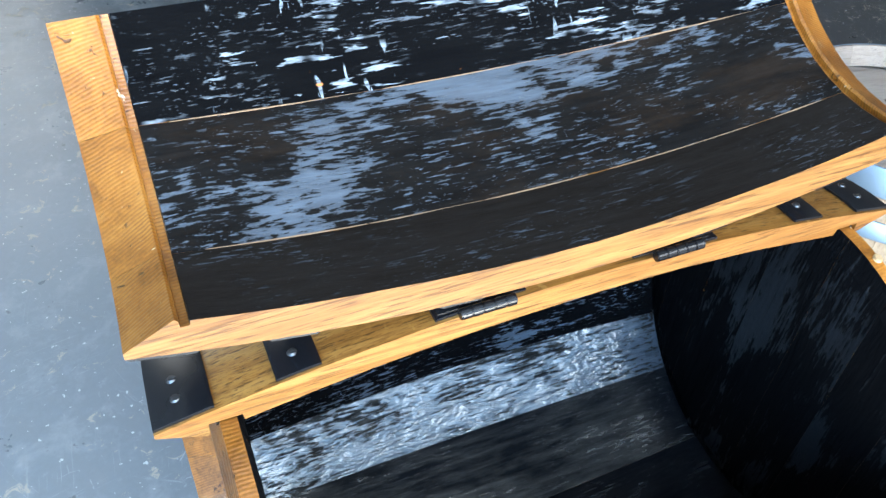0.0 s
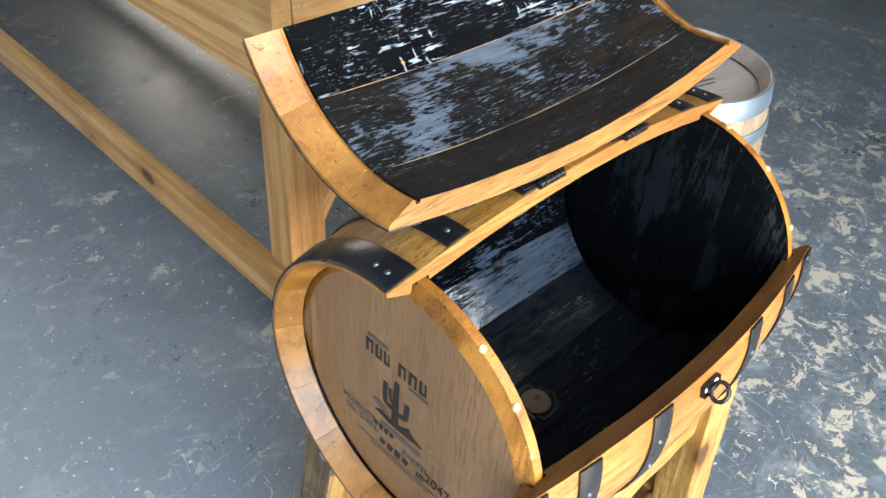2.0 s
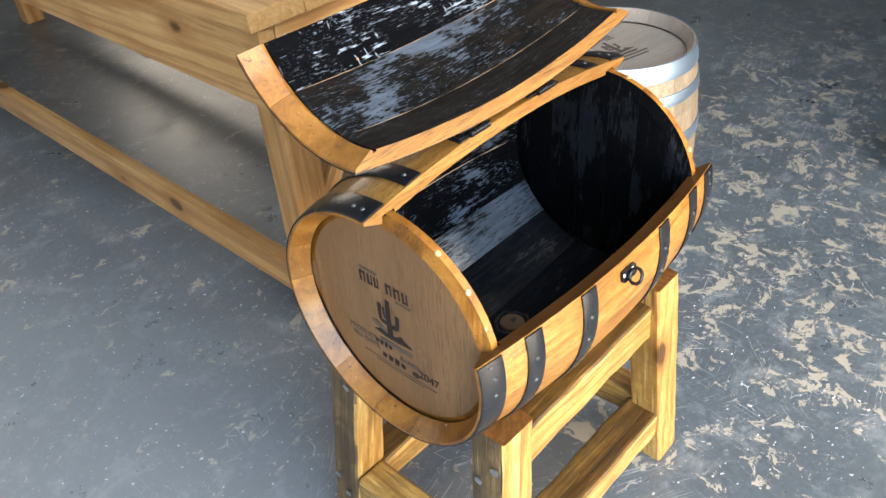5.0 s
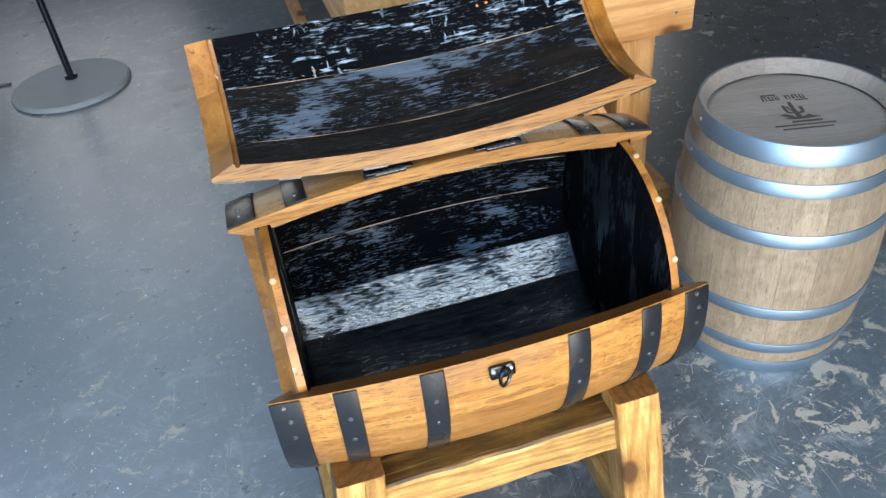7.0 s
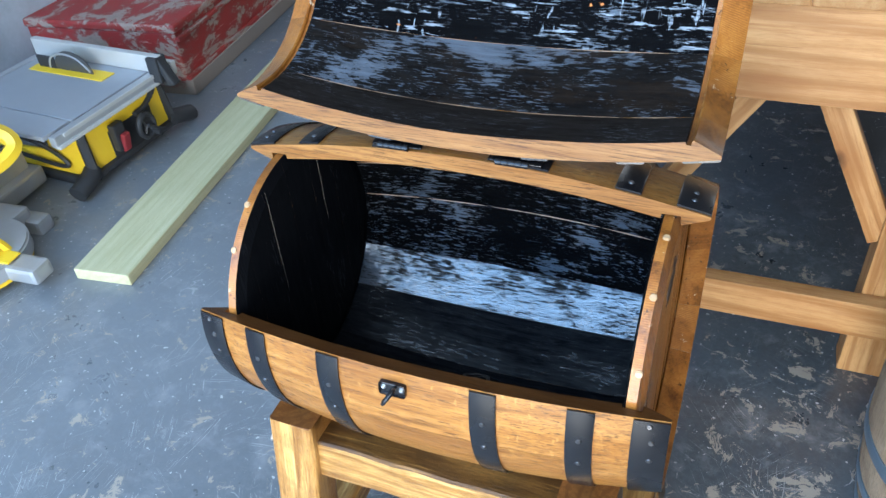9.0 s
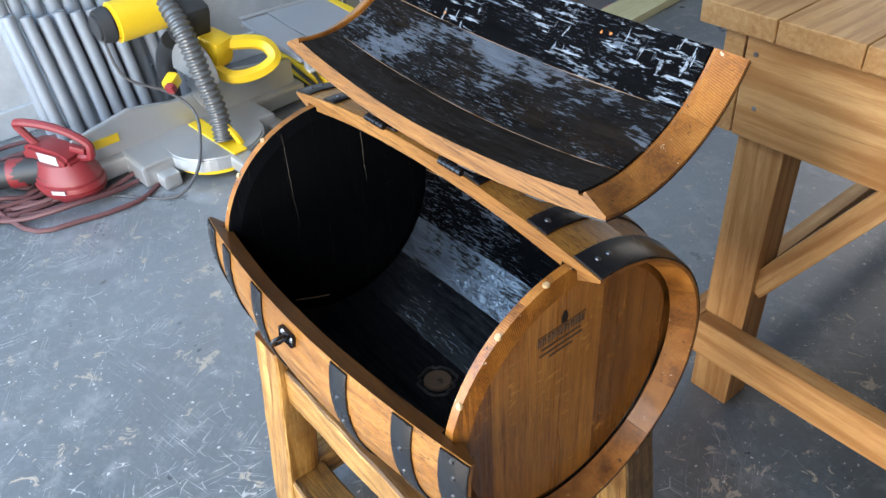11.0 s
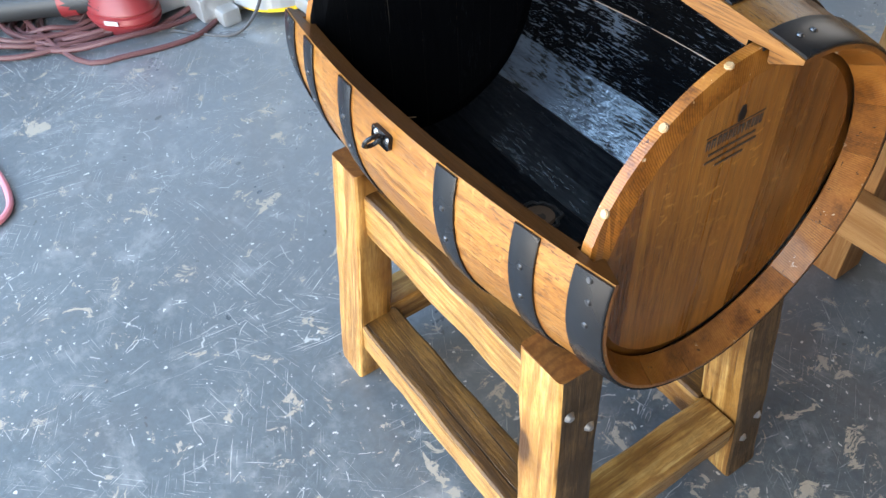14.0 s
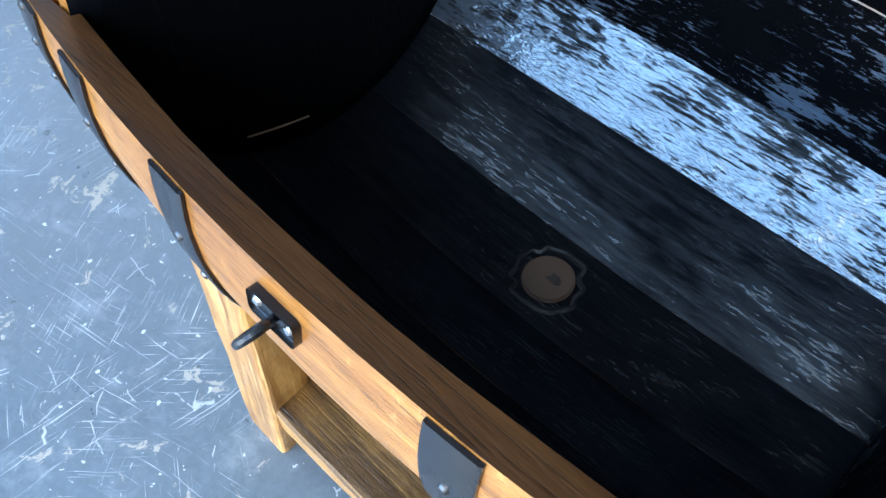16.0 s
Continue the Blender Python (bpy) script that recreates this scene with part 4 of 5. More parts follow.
lid = part("lid", stave(92, 111, True, 41, 0.05, LID_CROZE), [OAK, CHAR_FLAT, OAK_CUT, OAK_END], chest, "curved stave lid swung open, black inside", LID, True)
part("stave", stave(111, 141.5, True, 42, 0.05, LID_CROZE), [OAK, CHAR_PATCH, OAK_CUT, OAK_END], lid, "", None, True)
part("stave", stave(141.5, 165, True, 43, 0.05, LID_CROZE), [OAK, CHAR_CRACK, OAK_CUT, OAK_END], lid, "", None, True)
for ang in (111, 141.5):
    seam_bead(ang, lid, 20 + int(ang), 0.6, LID_SEAM)
for x0, x1 in HOOPS:
    for side in (1, -1):
        u0, u1 = (x0, x1) if side > 0 else (-x1, -x0)
        band = part("hoop", hoop(u0, u1, CUT_BACK + 0.6, CUT_FRONT - 0.6), HOOP, lid, "black painted steel hoop", None, True)

HINGE_Y, HINGE_Z = -0.0125, 0.2285
for hx in (-0.080, 0.072):
    a = radians(90)
    body_leaf = part("hinge", box(0.066, 0.022, 0.0022, 0.0008), BLACK_METAL, chest, "small black steel butt hinge", pose(hx, 0.006, 0.2238, 3, 0, 0), True)
    for s in (-0.024, 0.024):
        part("screw", cyl(0.0032, 0.0016, 12, 0.002), BLACK_METAL, body_leaf, "", pose(s, 0.003, 0.0017), True)
    for k in range(5):
        part("knuckle", cyl(0.0042, 0.0078, 14, None, 0.0006, "X"), BLACK_METAL, body_leaf, "", pose(-0.0164 + k * 0.0082, HINGE_Y - 0.006, HINGE_Z - 0.2238), True)
    part("lid_leaf", box(0.066, 0.020, 0.0022, 0.0008), BLACK_METAL, body_leaf, "", pose(0, -0.003, 0.0098, -4, 0, 0), True)


# ---- printing on the heads ----
def bar(parent, y, z, w, h, mat, m, tilt=0):
    bm = box(w, 0.0006, h)
    return part("print_bar", bm, mat, parent, "", m @ pose(y, 0, z, 0, tilt, 0))


def words(name, text, size, mat, parent, m):
    """Readable lettering as a thin flat mesh, in the X-Z plane of m."""
    cu = bpy.data.curves.new(name, "FONT")
    cu.body, cu.size, cu.align_x, cu.align_y, cu.extrude = text, size, "CENTER", "CENTER", 0.0003
    tmp = new(name, cu)
    me = bpy.data.meshes.new_from_object(tmp.evaluated_get(bpy.context.evaluated_depsgraph_get()))
    bpy.data.objects.remove(tmp)
    me.materials.clear()
    me.materials.append(mat)
    ob = new(name, me)
    ob.parent = parent
    ob.matrix_local = m @ Matrix.Rotation(radians(90), 4, "X")
    return ob


def cactus_emblem(parent, m, mat, grey, s=1.0):
    """A burnt mark of a tall cactus over low ground, with bars for the lettering. m: X to the right, Z up, facing -Y."""
    out = bmesh.new()
    merge(out, tube([(0.0, 0, -0.030), (0.0, 0, 0.0), (0.001, 0, 0.030)], 0.0052, 8, 5, radii=lambda t: 0.0056 - 0.0020 * t))
    merge(out, tube([(-0.004, 0, -0.012), (-0.014, 0, -0.010), (-0.0155, 0, 0.004), (-0.015, 0, 0.018)], 0.0034, 8, 5))
    merge(out, tube([(-0.004, 0, -0.004), (-0.0075, 0, 0.000), (-0.0085, 0, 0.014)], 0.002, 8, 5))
    merge(out, tube([(0.004, 0, -0.014), (0.013, 0, -0.012), (0.0155, 0, -0.002), (0.016, 0, 0.010)], 0.0036, 8, 5))
    bmesh.ops.scale(out, vec=(s, 0.06, s), verts=out.verts)
    emblem = part("cactus_emblem", out, mat, parent, "burnt dark cactus mark over low hills", m)
    hill = extrude_outline([(-0.030 * s, -0.034 * s), (-0.018 * s, -0.028 * s), (-0.006 * s, -0.031 * s), (0.010 * s, -0.029 * s), (0.020 * s, -0.022 * s), (0.026 * s, -0.028 * s), (0.040 * s, -0.034 * s), (0.016 * s, -0.037 * s), (-0.010 * s, -0.038 * s)], 0.0006)
    part("hill_mark", hill, mat, emblem)
    part("hill_mark", extrude_outline([(-0.034 * s, -0.020 * s), (-0.024 * s, -0.016 * s), (-0.012 * s, -0.022 * s), (-0.008 * s, -0.030 * s), (-0.022 * s, -0.027 * s)], 0.0006), grey, emblem)
    # name above the mark, as plain blocks of its size
    x = -0.046
    for w in (0.013, 0.012, 0.010, 0.0, 0.013, 0.014, 0.012):
        if w:
            for side in (-1, 1):
                bar(emblem, (x + w / 2 + side * w * 0.27) * s, 0.050 * s, w * s * (0.26 if side < 0 else 0.16), 0.017 * s, mat, Matrix.Identity(4))
            bar(emblem, (x + w / 2) * s, (0.050 + (0.0065 if w > 0.0125 else -0.0065)) * s, w * s * 0.36, 0.0028 * s, mat, Matrix.Identity(4))
        x += (w if w else 0.009) * 1.06
    bar(emblem, -0.028 * s, 0.064 * s, 0.030 * s, 0.0045 * s, grey, Matrix.Identity(4))
    bar(emblem, 0.030 * s, 0.036 * s, 0.026 * s, 0.003 * s, grey, Matrix.Identity(4))
    bar(emblem, 0.008 * s, -0.047 * s, 0.058 * s, 0.006 * s, grey, Matrix.Identity(4))
    return emblem


FACE_W = pose(-HEAD_OUT - 0.0008, 0.008, 0.002, 0, 0, -90)
mark = cactus_emblem(chest, FACE_W, INK, INK_GREY, 1.12)
for txt, x, z, size in (("PRODUCT:", -0.060, -0.060, 0.0125), ("FILL DATE:", -0.056, -0.074, 0.0125), ("BARREL", 0.036, -0.072, 0.0125)):
    words("print_line", txt, size, INK_GREY, mark, pose(x, -0.0004, z))
words("print_line", "2047", 0.020, INK, mark, pose(0.072, -0.0004, -0.080))
for x, z, w, h in ((-0.018, -0.062, 0.036, 0.010), (0.0, -0.086, 0.052, 0.012), (0.045, -0.088, 0.014, 0.011)):
    for j in range(4):
        bar(mark, x - w / 2 + w * (j + 0.5) / 4, z, w / 4 * 0.66, h * (0.7 + 0.3 * ((j * 7) % 3) / 2), INK, Matrix.Identity(4), 12)
for z, w in ((-0.098, 0.15), (-0.104, 0.10)):
    bar(mark, 0.01, z, w, 0.0009, INK_GREY, Matrix.Identity(4))

FACE_E = pose(HEAD_OUT + 0.0008, -0.026, 0.122, 0, 0, 90)
maker = part("maker_mark", box(0.074, 0.0005, 0.0009), INK_GREY, chest, "small burnt maker's mark", FACE_E)
part("barrel_figure", extrude_outline([(-0.004, 0.002), (-0.005, 0.010), (-0.002, 0.018), (0.002, 0.018), (0.005, 0.010), (0.004, 0.002)], 0.0006), INK, maker, "", pose(0.004, 0, 0))
x = -0.036
for w in (0.006, 0.007, 0.006, 0.006, 0.006, 0.005, 0.010, 0.007, 0.004, 0.005, 0.005):
    bar(maker, x + w * 0.2, -0.008, w * 0.20, 0.0105, INK_GREY, Matrix.Identity(4))
    bar(maker, x + w * 0.7, -0.008, w * 0.16, 0.0105, INK_GREY, Matrix.Identity(4))
    bar(maker, x + w * 0.45, -0.0042 if w > 0.0055 else -0.0122, w * 0.42, 0.0018, INK_GREY, Matrix.Identity(4))
    x += w + 0.0005
for z, w in ((-0.020, 0.060), (-0.028, 0.066), (-0.036, 0.036)):
    bar(maker, 0.0, z, w, 0.0022, INK_GREY, Matrix.Identity(4))

# ---- the pine stand under the chest ----
stand = thing("barrel_stand", "low varnished pine stand of chunky timbers under the barrel chest", "stand", pose(0, -0.004, 0))
for sx in (-1, 1):
    for sy in (-1, 1):
        top, foot = Vector((sx * 0.213, sy * 0.157, 0.482)), Vector((sx * 0.258, sy * 0.187, 0.0))
        d = top - foot
        # a leg leans outwards; its length lies along local X
        bm = worn_box(0.50, 0.064, 0.072, 0.008, 0.0024, 14, 7 + sx + 3 * sy, True)
        rot = Matrix((d.normalized(), Vector((0, 1, 0)), d.normalized().cross(Vector((0, 1, 0))))).transposed()
        rot = Matrix((d.normalized(), rot.col[2].cross(d).normalized(), d.normalized().cross(rot.col[2].cross(d).normalized()))).transposed()
        m = Matrix.Translation((top + foot) / 2) @ rot.to_4x4()
        bmesh.ops.transform(bm, matrix=m, verts=bm.verts)
        for v in bm.verts:
            v.co.z = max(0.0, min(v.co.z, 0.482))
        for f in bm.faces:
            f.normal_update()
            if abs(f.normal.z) > 0.45 and f.calc_center_median().z > 0.47:
                f.material_index = 1
            elif f.normal.x * sx > 0.7:
                f.material_index = 2
        bmesh.ops.transform(bm, matrix=m.inverted(), verts=bm.verts)
        leg = part("leg", bm, [PINE, PINE_END, PINE_WORN], stand, "chunky varnished pine leg with a weathered face", m)
        for zz, yy in ((0.425, 0.018), (0.385, -0.014), (0.13, 0.015), (0.095, -0.012)):
            q = foot + d * (zz / 0.482)
            part("bolt", cyl(0.0075, 0.005, 12, 0.004, axis="X"), STEEL, leg, "round zinc bolt head", m.inverted() @ pose(q.x + sx * 0.0385, q.y + yy * sy, zz), True)
        if sx < 0:
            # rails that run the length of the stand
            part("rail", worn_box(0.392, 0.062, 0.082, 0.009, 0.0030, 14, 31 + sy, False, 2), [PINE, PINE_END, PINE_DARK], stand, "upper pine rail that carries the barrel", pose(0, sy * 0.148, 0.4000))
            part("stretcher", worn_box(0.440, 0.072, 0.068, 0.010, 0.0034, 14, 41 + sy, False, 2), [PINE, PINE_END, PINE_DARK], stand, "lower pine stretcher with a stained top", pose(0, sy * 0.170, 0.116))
    part("end_rail", worn_box(0.288, 0.066, 0.056, 0.010, 0.0030, 10, 51 + sx, False, 2), [PINE, PINE_END, PINE], stand, "pine end rail", pose(sx * 0.249, 0, 0.124, 0, 0, 90))


# ---- the standing barrel ----
def standing_barrel(m):
    b = thing("whiskey_barrel", "upright raw oak whiskey barrel with galvanised hoops on the floor", "barrel", m)
    up = Matrix.Rotation(radians(-90), 4, "Y")
    n = 20
    for k in range(n):
        a0, a1 = 360 / n * k, 360 / n * (k + 1)
        bm = stave(a0, a1, False, 60 + k, 0.06)
        bmesh.ops.transform(bm, matrix=up, verts=bm.verts)
        part("stave", bm, [OAK_RAW, OAK_RAW, OAK_RAW, OAK_RAW_HEAD], b)
    hd = part("head", cyl(0.15, 0.006, 40), OAK_RAW_HEAD, b, "raw oak head with a printed cactus mark", pose(0, 0, HEAD_IN + 0.008))
    edges = [-HEAD_R + 0.0005, -0.12, -0.06, 0.0, 0.06, 0.12, HEAD_R - 0.0005]
    for y0, y1 in zip(edges, edges[1:]):
        bm = head_plank(y0, y1)
        bmesh.ops.transform(bm, matrix=pose(0, 0, HEAD_IN - HEAD_IN - 0.008) @ Matrix.Rotation(radians(-90), 4, "Y"), verts=bm.verts)
        part("plank", bm, OAK_RAW_HEAD, hd)
    for x0, x1 in ((0.2600, 0.3005), (0.196, 0.224), (0.082, 0.112)):
        for s in (1, -1):
            bm = hoop(*((x0, x1) if s > 0 else (-x1, -x0)), 0, 360, 0.0024)
            bmesh.ops.transform(bm, matrix=up, verts=bm.verts)
            band = part("hoop", bm, GALV, b, "galvanised steel hoop", None, True)
            zz = s * (x0 + x1) / 2
            a = radians(183)
            d = Vector((math.cos(a), math.sin(a), 0))
            part("rivet", cyl(0.0045, 0.0025, 12, 0.003), STEEL, band, "", Matrix.Translation(d * (r_out(zz) + 0.004) + Vector((0, 0, zz))) @ d.to_track_quat("Z", "Y").to_matrix().to_4x4(), True)
    a = radians(166)
    d = Vector((math.cos(a), math.sin(a), 0))
    part("bung", cyl(0.020, 0.012, 24, 0.018, 0.002), OAK_CUT, b, "pale wooden bung", Matrix.Translation(d * R_BILGE) @ d.to_track_quat("Z", "Y").to_matrix().to_4x4(), True)
    face = pose(0, 0, HEAD_OUT + 0.0008) @ Matrix.Rotation(radians(-90), 4, "X")
    em = cactus_emblem(b, face @ pose(0, 0, 0.01), INK_GREY, INK_GREY, 1.05)
    for z, w in ((-0.062, 0.12), (-0.076, 0.10)):
        bar(em, 0.0, z, w, 0.004, INK_GREY, Matrix.Identity(4))
    return b


standing_barrel(pose(0.824, 0.316, 0.3005, 0, 0, -14))


# ---- the workbench ----
def timber(name, parent, mats, a, b, w, h, up=(0, 0, 1), seed=0, label="", bevel=0.003):
    """A beam from a to b (its middle line), w across and h along up."""
    a, b = Vector(a), Vector(b)
    d = b - a
    x = d.normalized()
    y = Vector(up).cross(x).normalized()
    m = Matrix.Translation((a + b) / 2) @ Matrix((x, y, x.cross(y))).transposed().to_4x4()
    return part(name, worn_box(d.length, w, h, bevel, 0.0006, max(4, int(d.length / 0.15)), seed, True), mats, parent, label, m)


bench = thing("workbench", "long clear pine workbench with thick top, aprons and braced legs", "workbench", pose(0.008, 0.605, 0, 0, 0, 0.3))
BM = [BENCH, BENCH_END]
B_W, B_L = 0.742, 3.02
timber("apron", bench, BM, (0.0405, 0.019, 0.7445), (B_W, 0.019, 0.7445), 0.038, 0.185, seed=1, label="front pine apron")
timber("apron", bench, BM, (0.019, 0.0, 0.7445), (0.019, B_L, 0.7445), 0.038, 0.185, seed=2, label="side pine apron")
timber("apron", bench, BM, (B_W - 0.019, 0.040, 0.7445), (B_W - 0.019, B_L, 0.7445), 0.038, 0.185, seed=3, label="side pine apron")
timber("apron", bench, BM, (0.0405, B_L - 0.019, 0.7445), (B_W - 0.04, B_L - 0.019, 0.7445), 0.038, 0.185, seed=4, label="end pine apron")
for lx in (0.0775, 0.630):
    for ly in (0.040 + 0.036, B_L - 0.10):
        timber("leg", bench, BM, (lx, ly, 0.0), (lx, ly, 0.836), 0.072, 0.089, (1, 0, 0), seed=int(lx * 90 + ly), label="square pine bench leg with knots")
timber("stretcher", bench, BM, (0.041, 0.020, 0.178), (B_W - 0.01, 0.020, 0.182), 0.038, 0.088, seed=11, label="front pine stretcher")
timber("stretcher", bench, BM, (0.020, 0.0, 0.178), (0.020, B_L, 0.178), 0.038, 0.088, seed=12, label="side pine stretcher")
timber("stretcher", bench, BM, (B_W - 0.022, 0.041, 0.181), (B_W - 0.022, B_L, 0.181), 0.038, 0.088, seed=13, label="side pine stretcher")
timber("brace", bench, BM, (0.115, 0.072, 0.315), (0.325, 0.072, 0.652), 0.038, 0.045, seed=15, label="diagonal pine brace")
timber("brace", bench, BM, (0.592, 0.072, 0.35), (0.440, 0.072, 0.652), 0.038, 0.050, seed=16, label="diagonal pine brace")
for k in range(6):
    w = (B_W + 0.07) / 6
    xx = -0.035 + w * (k + 0.5)
    timber("top_board", bench, BM, (xx, -0.028, 0.8565), (xx, B_L + 0.03, 0.8565), w - 0.002, 0.038, seed=20 + k, label="thick pine top board")
for x, z in ((0.06, 0.80), (0.075, 0.71), (B_W - 0.05, 0.80), (B_W - 0.045, 0.70)):
    part("screw", cyl(0.004, 0.0015, 10, axis="Y"), STEEL, bench, "", pose(x, -0.001, z))

# ---- loose board on the floor ----
plank = worn_box(3.3, 0.174, 0.036, 0.004, 0.0006, 20, 77, True)
d = Vector((-0.121, 1.0, 0)).normalized()
c = Vector((-1.255, 0.397, 0.0183)) + d * 1.65
board = part("pine_board", plank, [TREATED, TREATED], None, "", Matrix.Translation(c) @ Matrix.Rotation(math.atan2(d.y, d.x), 4, "Z"))
tagged(board, "long pale green treated pine board flat on the floor", "board")

# ---- old red chest ----
trunk = thing("metal_chest", "old red metal tool chest with chipped worn paint on the floor", "tool chest", pose(-1.690, 1.415, 0, 0, 0, 6) @ Matrix.Diagonal((1, 1, 0.75, 1)))
part("body", box(0.85, 1.02, 0.31, 0.012), RED_WORN, trunk, "", pose(-0.425, 0.51, 0.18))
part("lid", box(0.87, 1.04, 0.045, 0.012), RED_WORN, trunk, "worn red lid", pose(-0.425, 0.51, 0.356))
part("skid", box(0.86, 1.03, 0.085, 0.006), WORN_GREY, trunk, "worn grey-brown plinth", pose(-0.410, 0.515, 0.0425))
for z in (0.092, 0.300):
    part("edge_band", box(0.020, 1.04, 0.022, 0.004), RED_WORN, trunk, "raised worn metal band", pose(0.004, 0.52, z))

# ---- black bin behind the chest, with a white cord ----
tub = bmesh.new()
merge(tub, cyl(0.20, 0.46, 32, 0.24), pose(0, 0, 0.23))
merge(tub, tube([(0.242 * math.cos(a), 0.242 * math.sin(a), 0.46) for a in (2 * math.pi * k / 24 for k in range(24))], 0.010, 6, 2, True))
tagged(part("waste_bin", tub, BLACK_PLASTIC, None, "", pose(-1.95, 2.84, 0.001), True), "round black plastic bin on the floor behind the red chest", "bin")
wc = part("white_cord", tube([(-1.760, 2.730, 0.46), (-1.710, 2.660, 0.24), (-1.700, 2.600, 0.03), (-1.720, 2.555, 0.006), (-1.665, 2.566, 0.006), (-1.625, 2.640, 0.006), (-1.680, 2.700, 0.006), (-1.760, 2.660, 0.006), (-1.780, 2.590, 0.006)], 0.004, 8), WHITE_CORD, None, "", None, True)
tagged(wc, "thin white cord looped on the floor beside the bin", "cord")

# ---- table saw ----
saw = thing("table_saw", "yellow and black portable table saw with grey table on the floor", "table saw", pose(-1.605, 0.975, 0, 0, 0, -3) @ Matrix.Diagonal((0.92, 0.66, 0.79, 1)))
part("base", extrude_outline([(-0.30, 0.03), (0.30, 0.03), (0.26, 0.30), (-0.26, 0.30)], 0.02, 0.004), YELLOW, saw, "yellow front panel", pose(0.0, 0, 0, 0, 0, 90))
part("side_panel", extrude_outline([(-0.50, 0.04), (-0.06, 0.04), (0.0, 0.10), (0.0, 0.30), (-0.50, 0.30), (-0.50, 0.22), (-0.14, 0.22), (-0.16, 0.14), (-0.50, 0.12)], 0.02, 0.004), YELLOW, saw, "yellow cut-out side panel", pose(-0.01, -0.285, 0))
part("side_panel", box(0.50, 0.02, 0.26, 0.006), YELLOW, saw, "yellow side panel", pose(-0.26, 0.285, 0.165))
part("motor_housing", box(0.34, 0.36, 0.20, 0.03), BLACK_PLASTIC, saw, "", pose(-0.27, 0.02, 0.17))
table = part("table", box(0.52, 0.60, 0.022, 0.004), SAW_TOP, saw, "grey coated saw table", pose(-0.22, -0.02, 0.322))
part("table_extension", box(0.50, 0.16, 0.020, 0.004), SAW_TOP, table, "", pose(0, -0.385, -0.001))
insert = part("throat_plate", box(0.36, 0.095, 0.004, 0.0018), YELLOW, table, "yellow throat plate", pose(-0.03, 0.10, 0.0125))
part("blade", cyl(0.092, 0.004, 40, axis="Y"), DARK_BLADE, insert, "round steel saw blade", pose(0.02, 0.0, 0.0))
part("blade_guard", tube([(-0.10, 0, 0.0), (-0.08, 0, 0.05), (-0.02, 0, 0.075), (0.05, 0, 0.062), (0.10, 0, 0.01)], 0.006, 6), ALUMINIUM, insert)
part("riving_knife", box(0.09, 0.006, 0.06, 0.002), BLACK_PLASTIC, insert, "", pose(-0.11, 0, 0.025))
part("rip_fence", box(0.62, 0.035, 0.075, 0.004), FENCE, table, "pale metal rip fence", pose(0.02, 0.225, 0.05))
part("fence_clamp", box(0.05, 0.075, 0.11, 0.008), BLACK_PLASTIC, table, "", pose(0.31, 0.225, 0.03))
part("clamp_lever", box(0.03, 0.05, 0.12, 0.008), BLACK_PLASTIC, table, "black fence lever", pose(0.345, 0.225, 0.02, 0, -24, 0))
part("clamp_jaw", box(0.07, 0.03, 0.05, 0.006), FENCE, table, "", pose(0.31, 0.285, 0.02))
part("fence_clamp", cyl(0.022, 0.05, 16, axis="Y"), BLACK_PLASTIC, table, "", pose(0.32, 0.255, -0.03))
part("front_rail", box(0.03, 0.80, 0.045, 0.006), ALUMINIUM, table, "aluminium front rail", pose(0.285, -0.06, -0.01))
part("rear_rail", box(0.03, 0.80, 0.045, 0.006), ALUMINIUM, table, "", pose(-0.28, -0.06, -0.01))
front = pose(0.022, 0, 0)
part("bevel_slot", tube([(0.0, 0.05, 0.19), (0.002, 0.12, 0.20), (0.004, 0.19, 0.235), (0.003, 0.23, 0.28)], 0.012, 6), BLACK_PLASTIC, saw, "", front)
wheel = part("hand_wheel", tube([(0, 0.05 * math.cos(a), 0.05 * math.sin(a)) for a in (2 * math.pi * k / 12 for k in range(12))], 0.013, 8, 3, True), BLACK_PLASTIC, saw, "black hand wheel", pose(0.055, 0.06, 0.14), True)
part("wheel_disc", cyl(0.046, 0.012, 28, 0.040, 0.003, "X"), BLACK_PLASTIC, wheel, "", pose(-0.008, 0, 0), True)
part("crank_arm", tube([(0.01, 0, 0), (0.02, 0.05, -0.035), (0.02, 0.085, -0.05)], 0.011, 6, 3), BLACK_PLASTIC, wheel, "", None, True)
for k in range(3):
    part("spoke", tube([(0, 0, 0), (0, 0.05 * math.cos(k * 2.09), 0.05 * math.sin(k * 2.09))], 0.007, 6, 2), BLACK_PLASTIC, wheel)
part("knob", cyl(0.012, 0.04, 12, axis="X"), BLACK_PLASTIC, wheel, "", pose(0.02, 0.03, -0.04))
part("front_recess", box(0.006, 0.30, 0.12, 0.003), BLACK_PLASTIC, saw, "dark recess behind the controls", pose(0.011, 0.02, 0.125, 0, 0, 0))
part("front_border", extrude_outline([(-0.27, 0.045), (0.27, 0.045), (0.25, 0.062), (-0.25, 0.062)], 0.014, 0.003), YELLOW, saw, "", pose(0.016, 0, 0, 0, 0, 90))
switch = part("switch_box", box(0.03, 0.07, 0.12, 0.008), BLACK_PLASTIC, saw, "", pose(0.036, -0.10, 0.16))
part("stop_paddle", box(0.02, 0.045, 0.085, 0.008), RED_PLASTIC, switch, "red stop paddle", pose(0.02, 0.008, -0.025, 0, 12, 0))
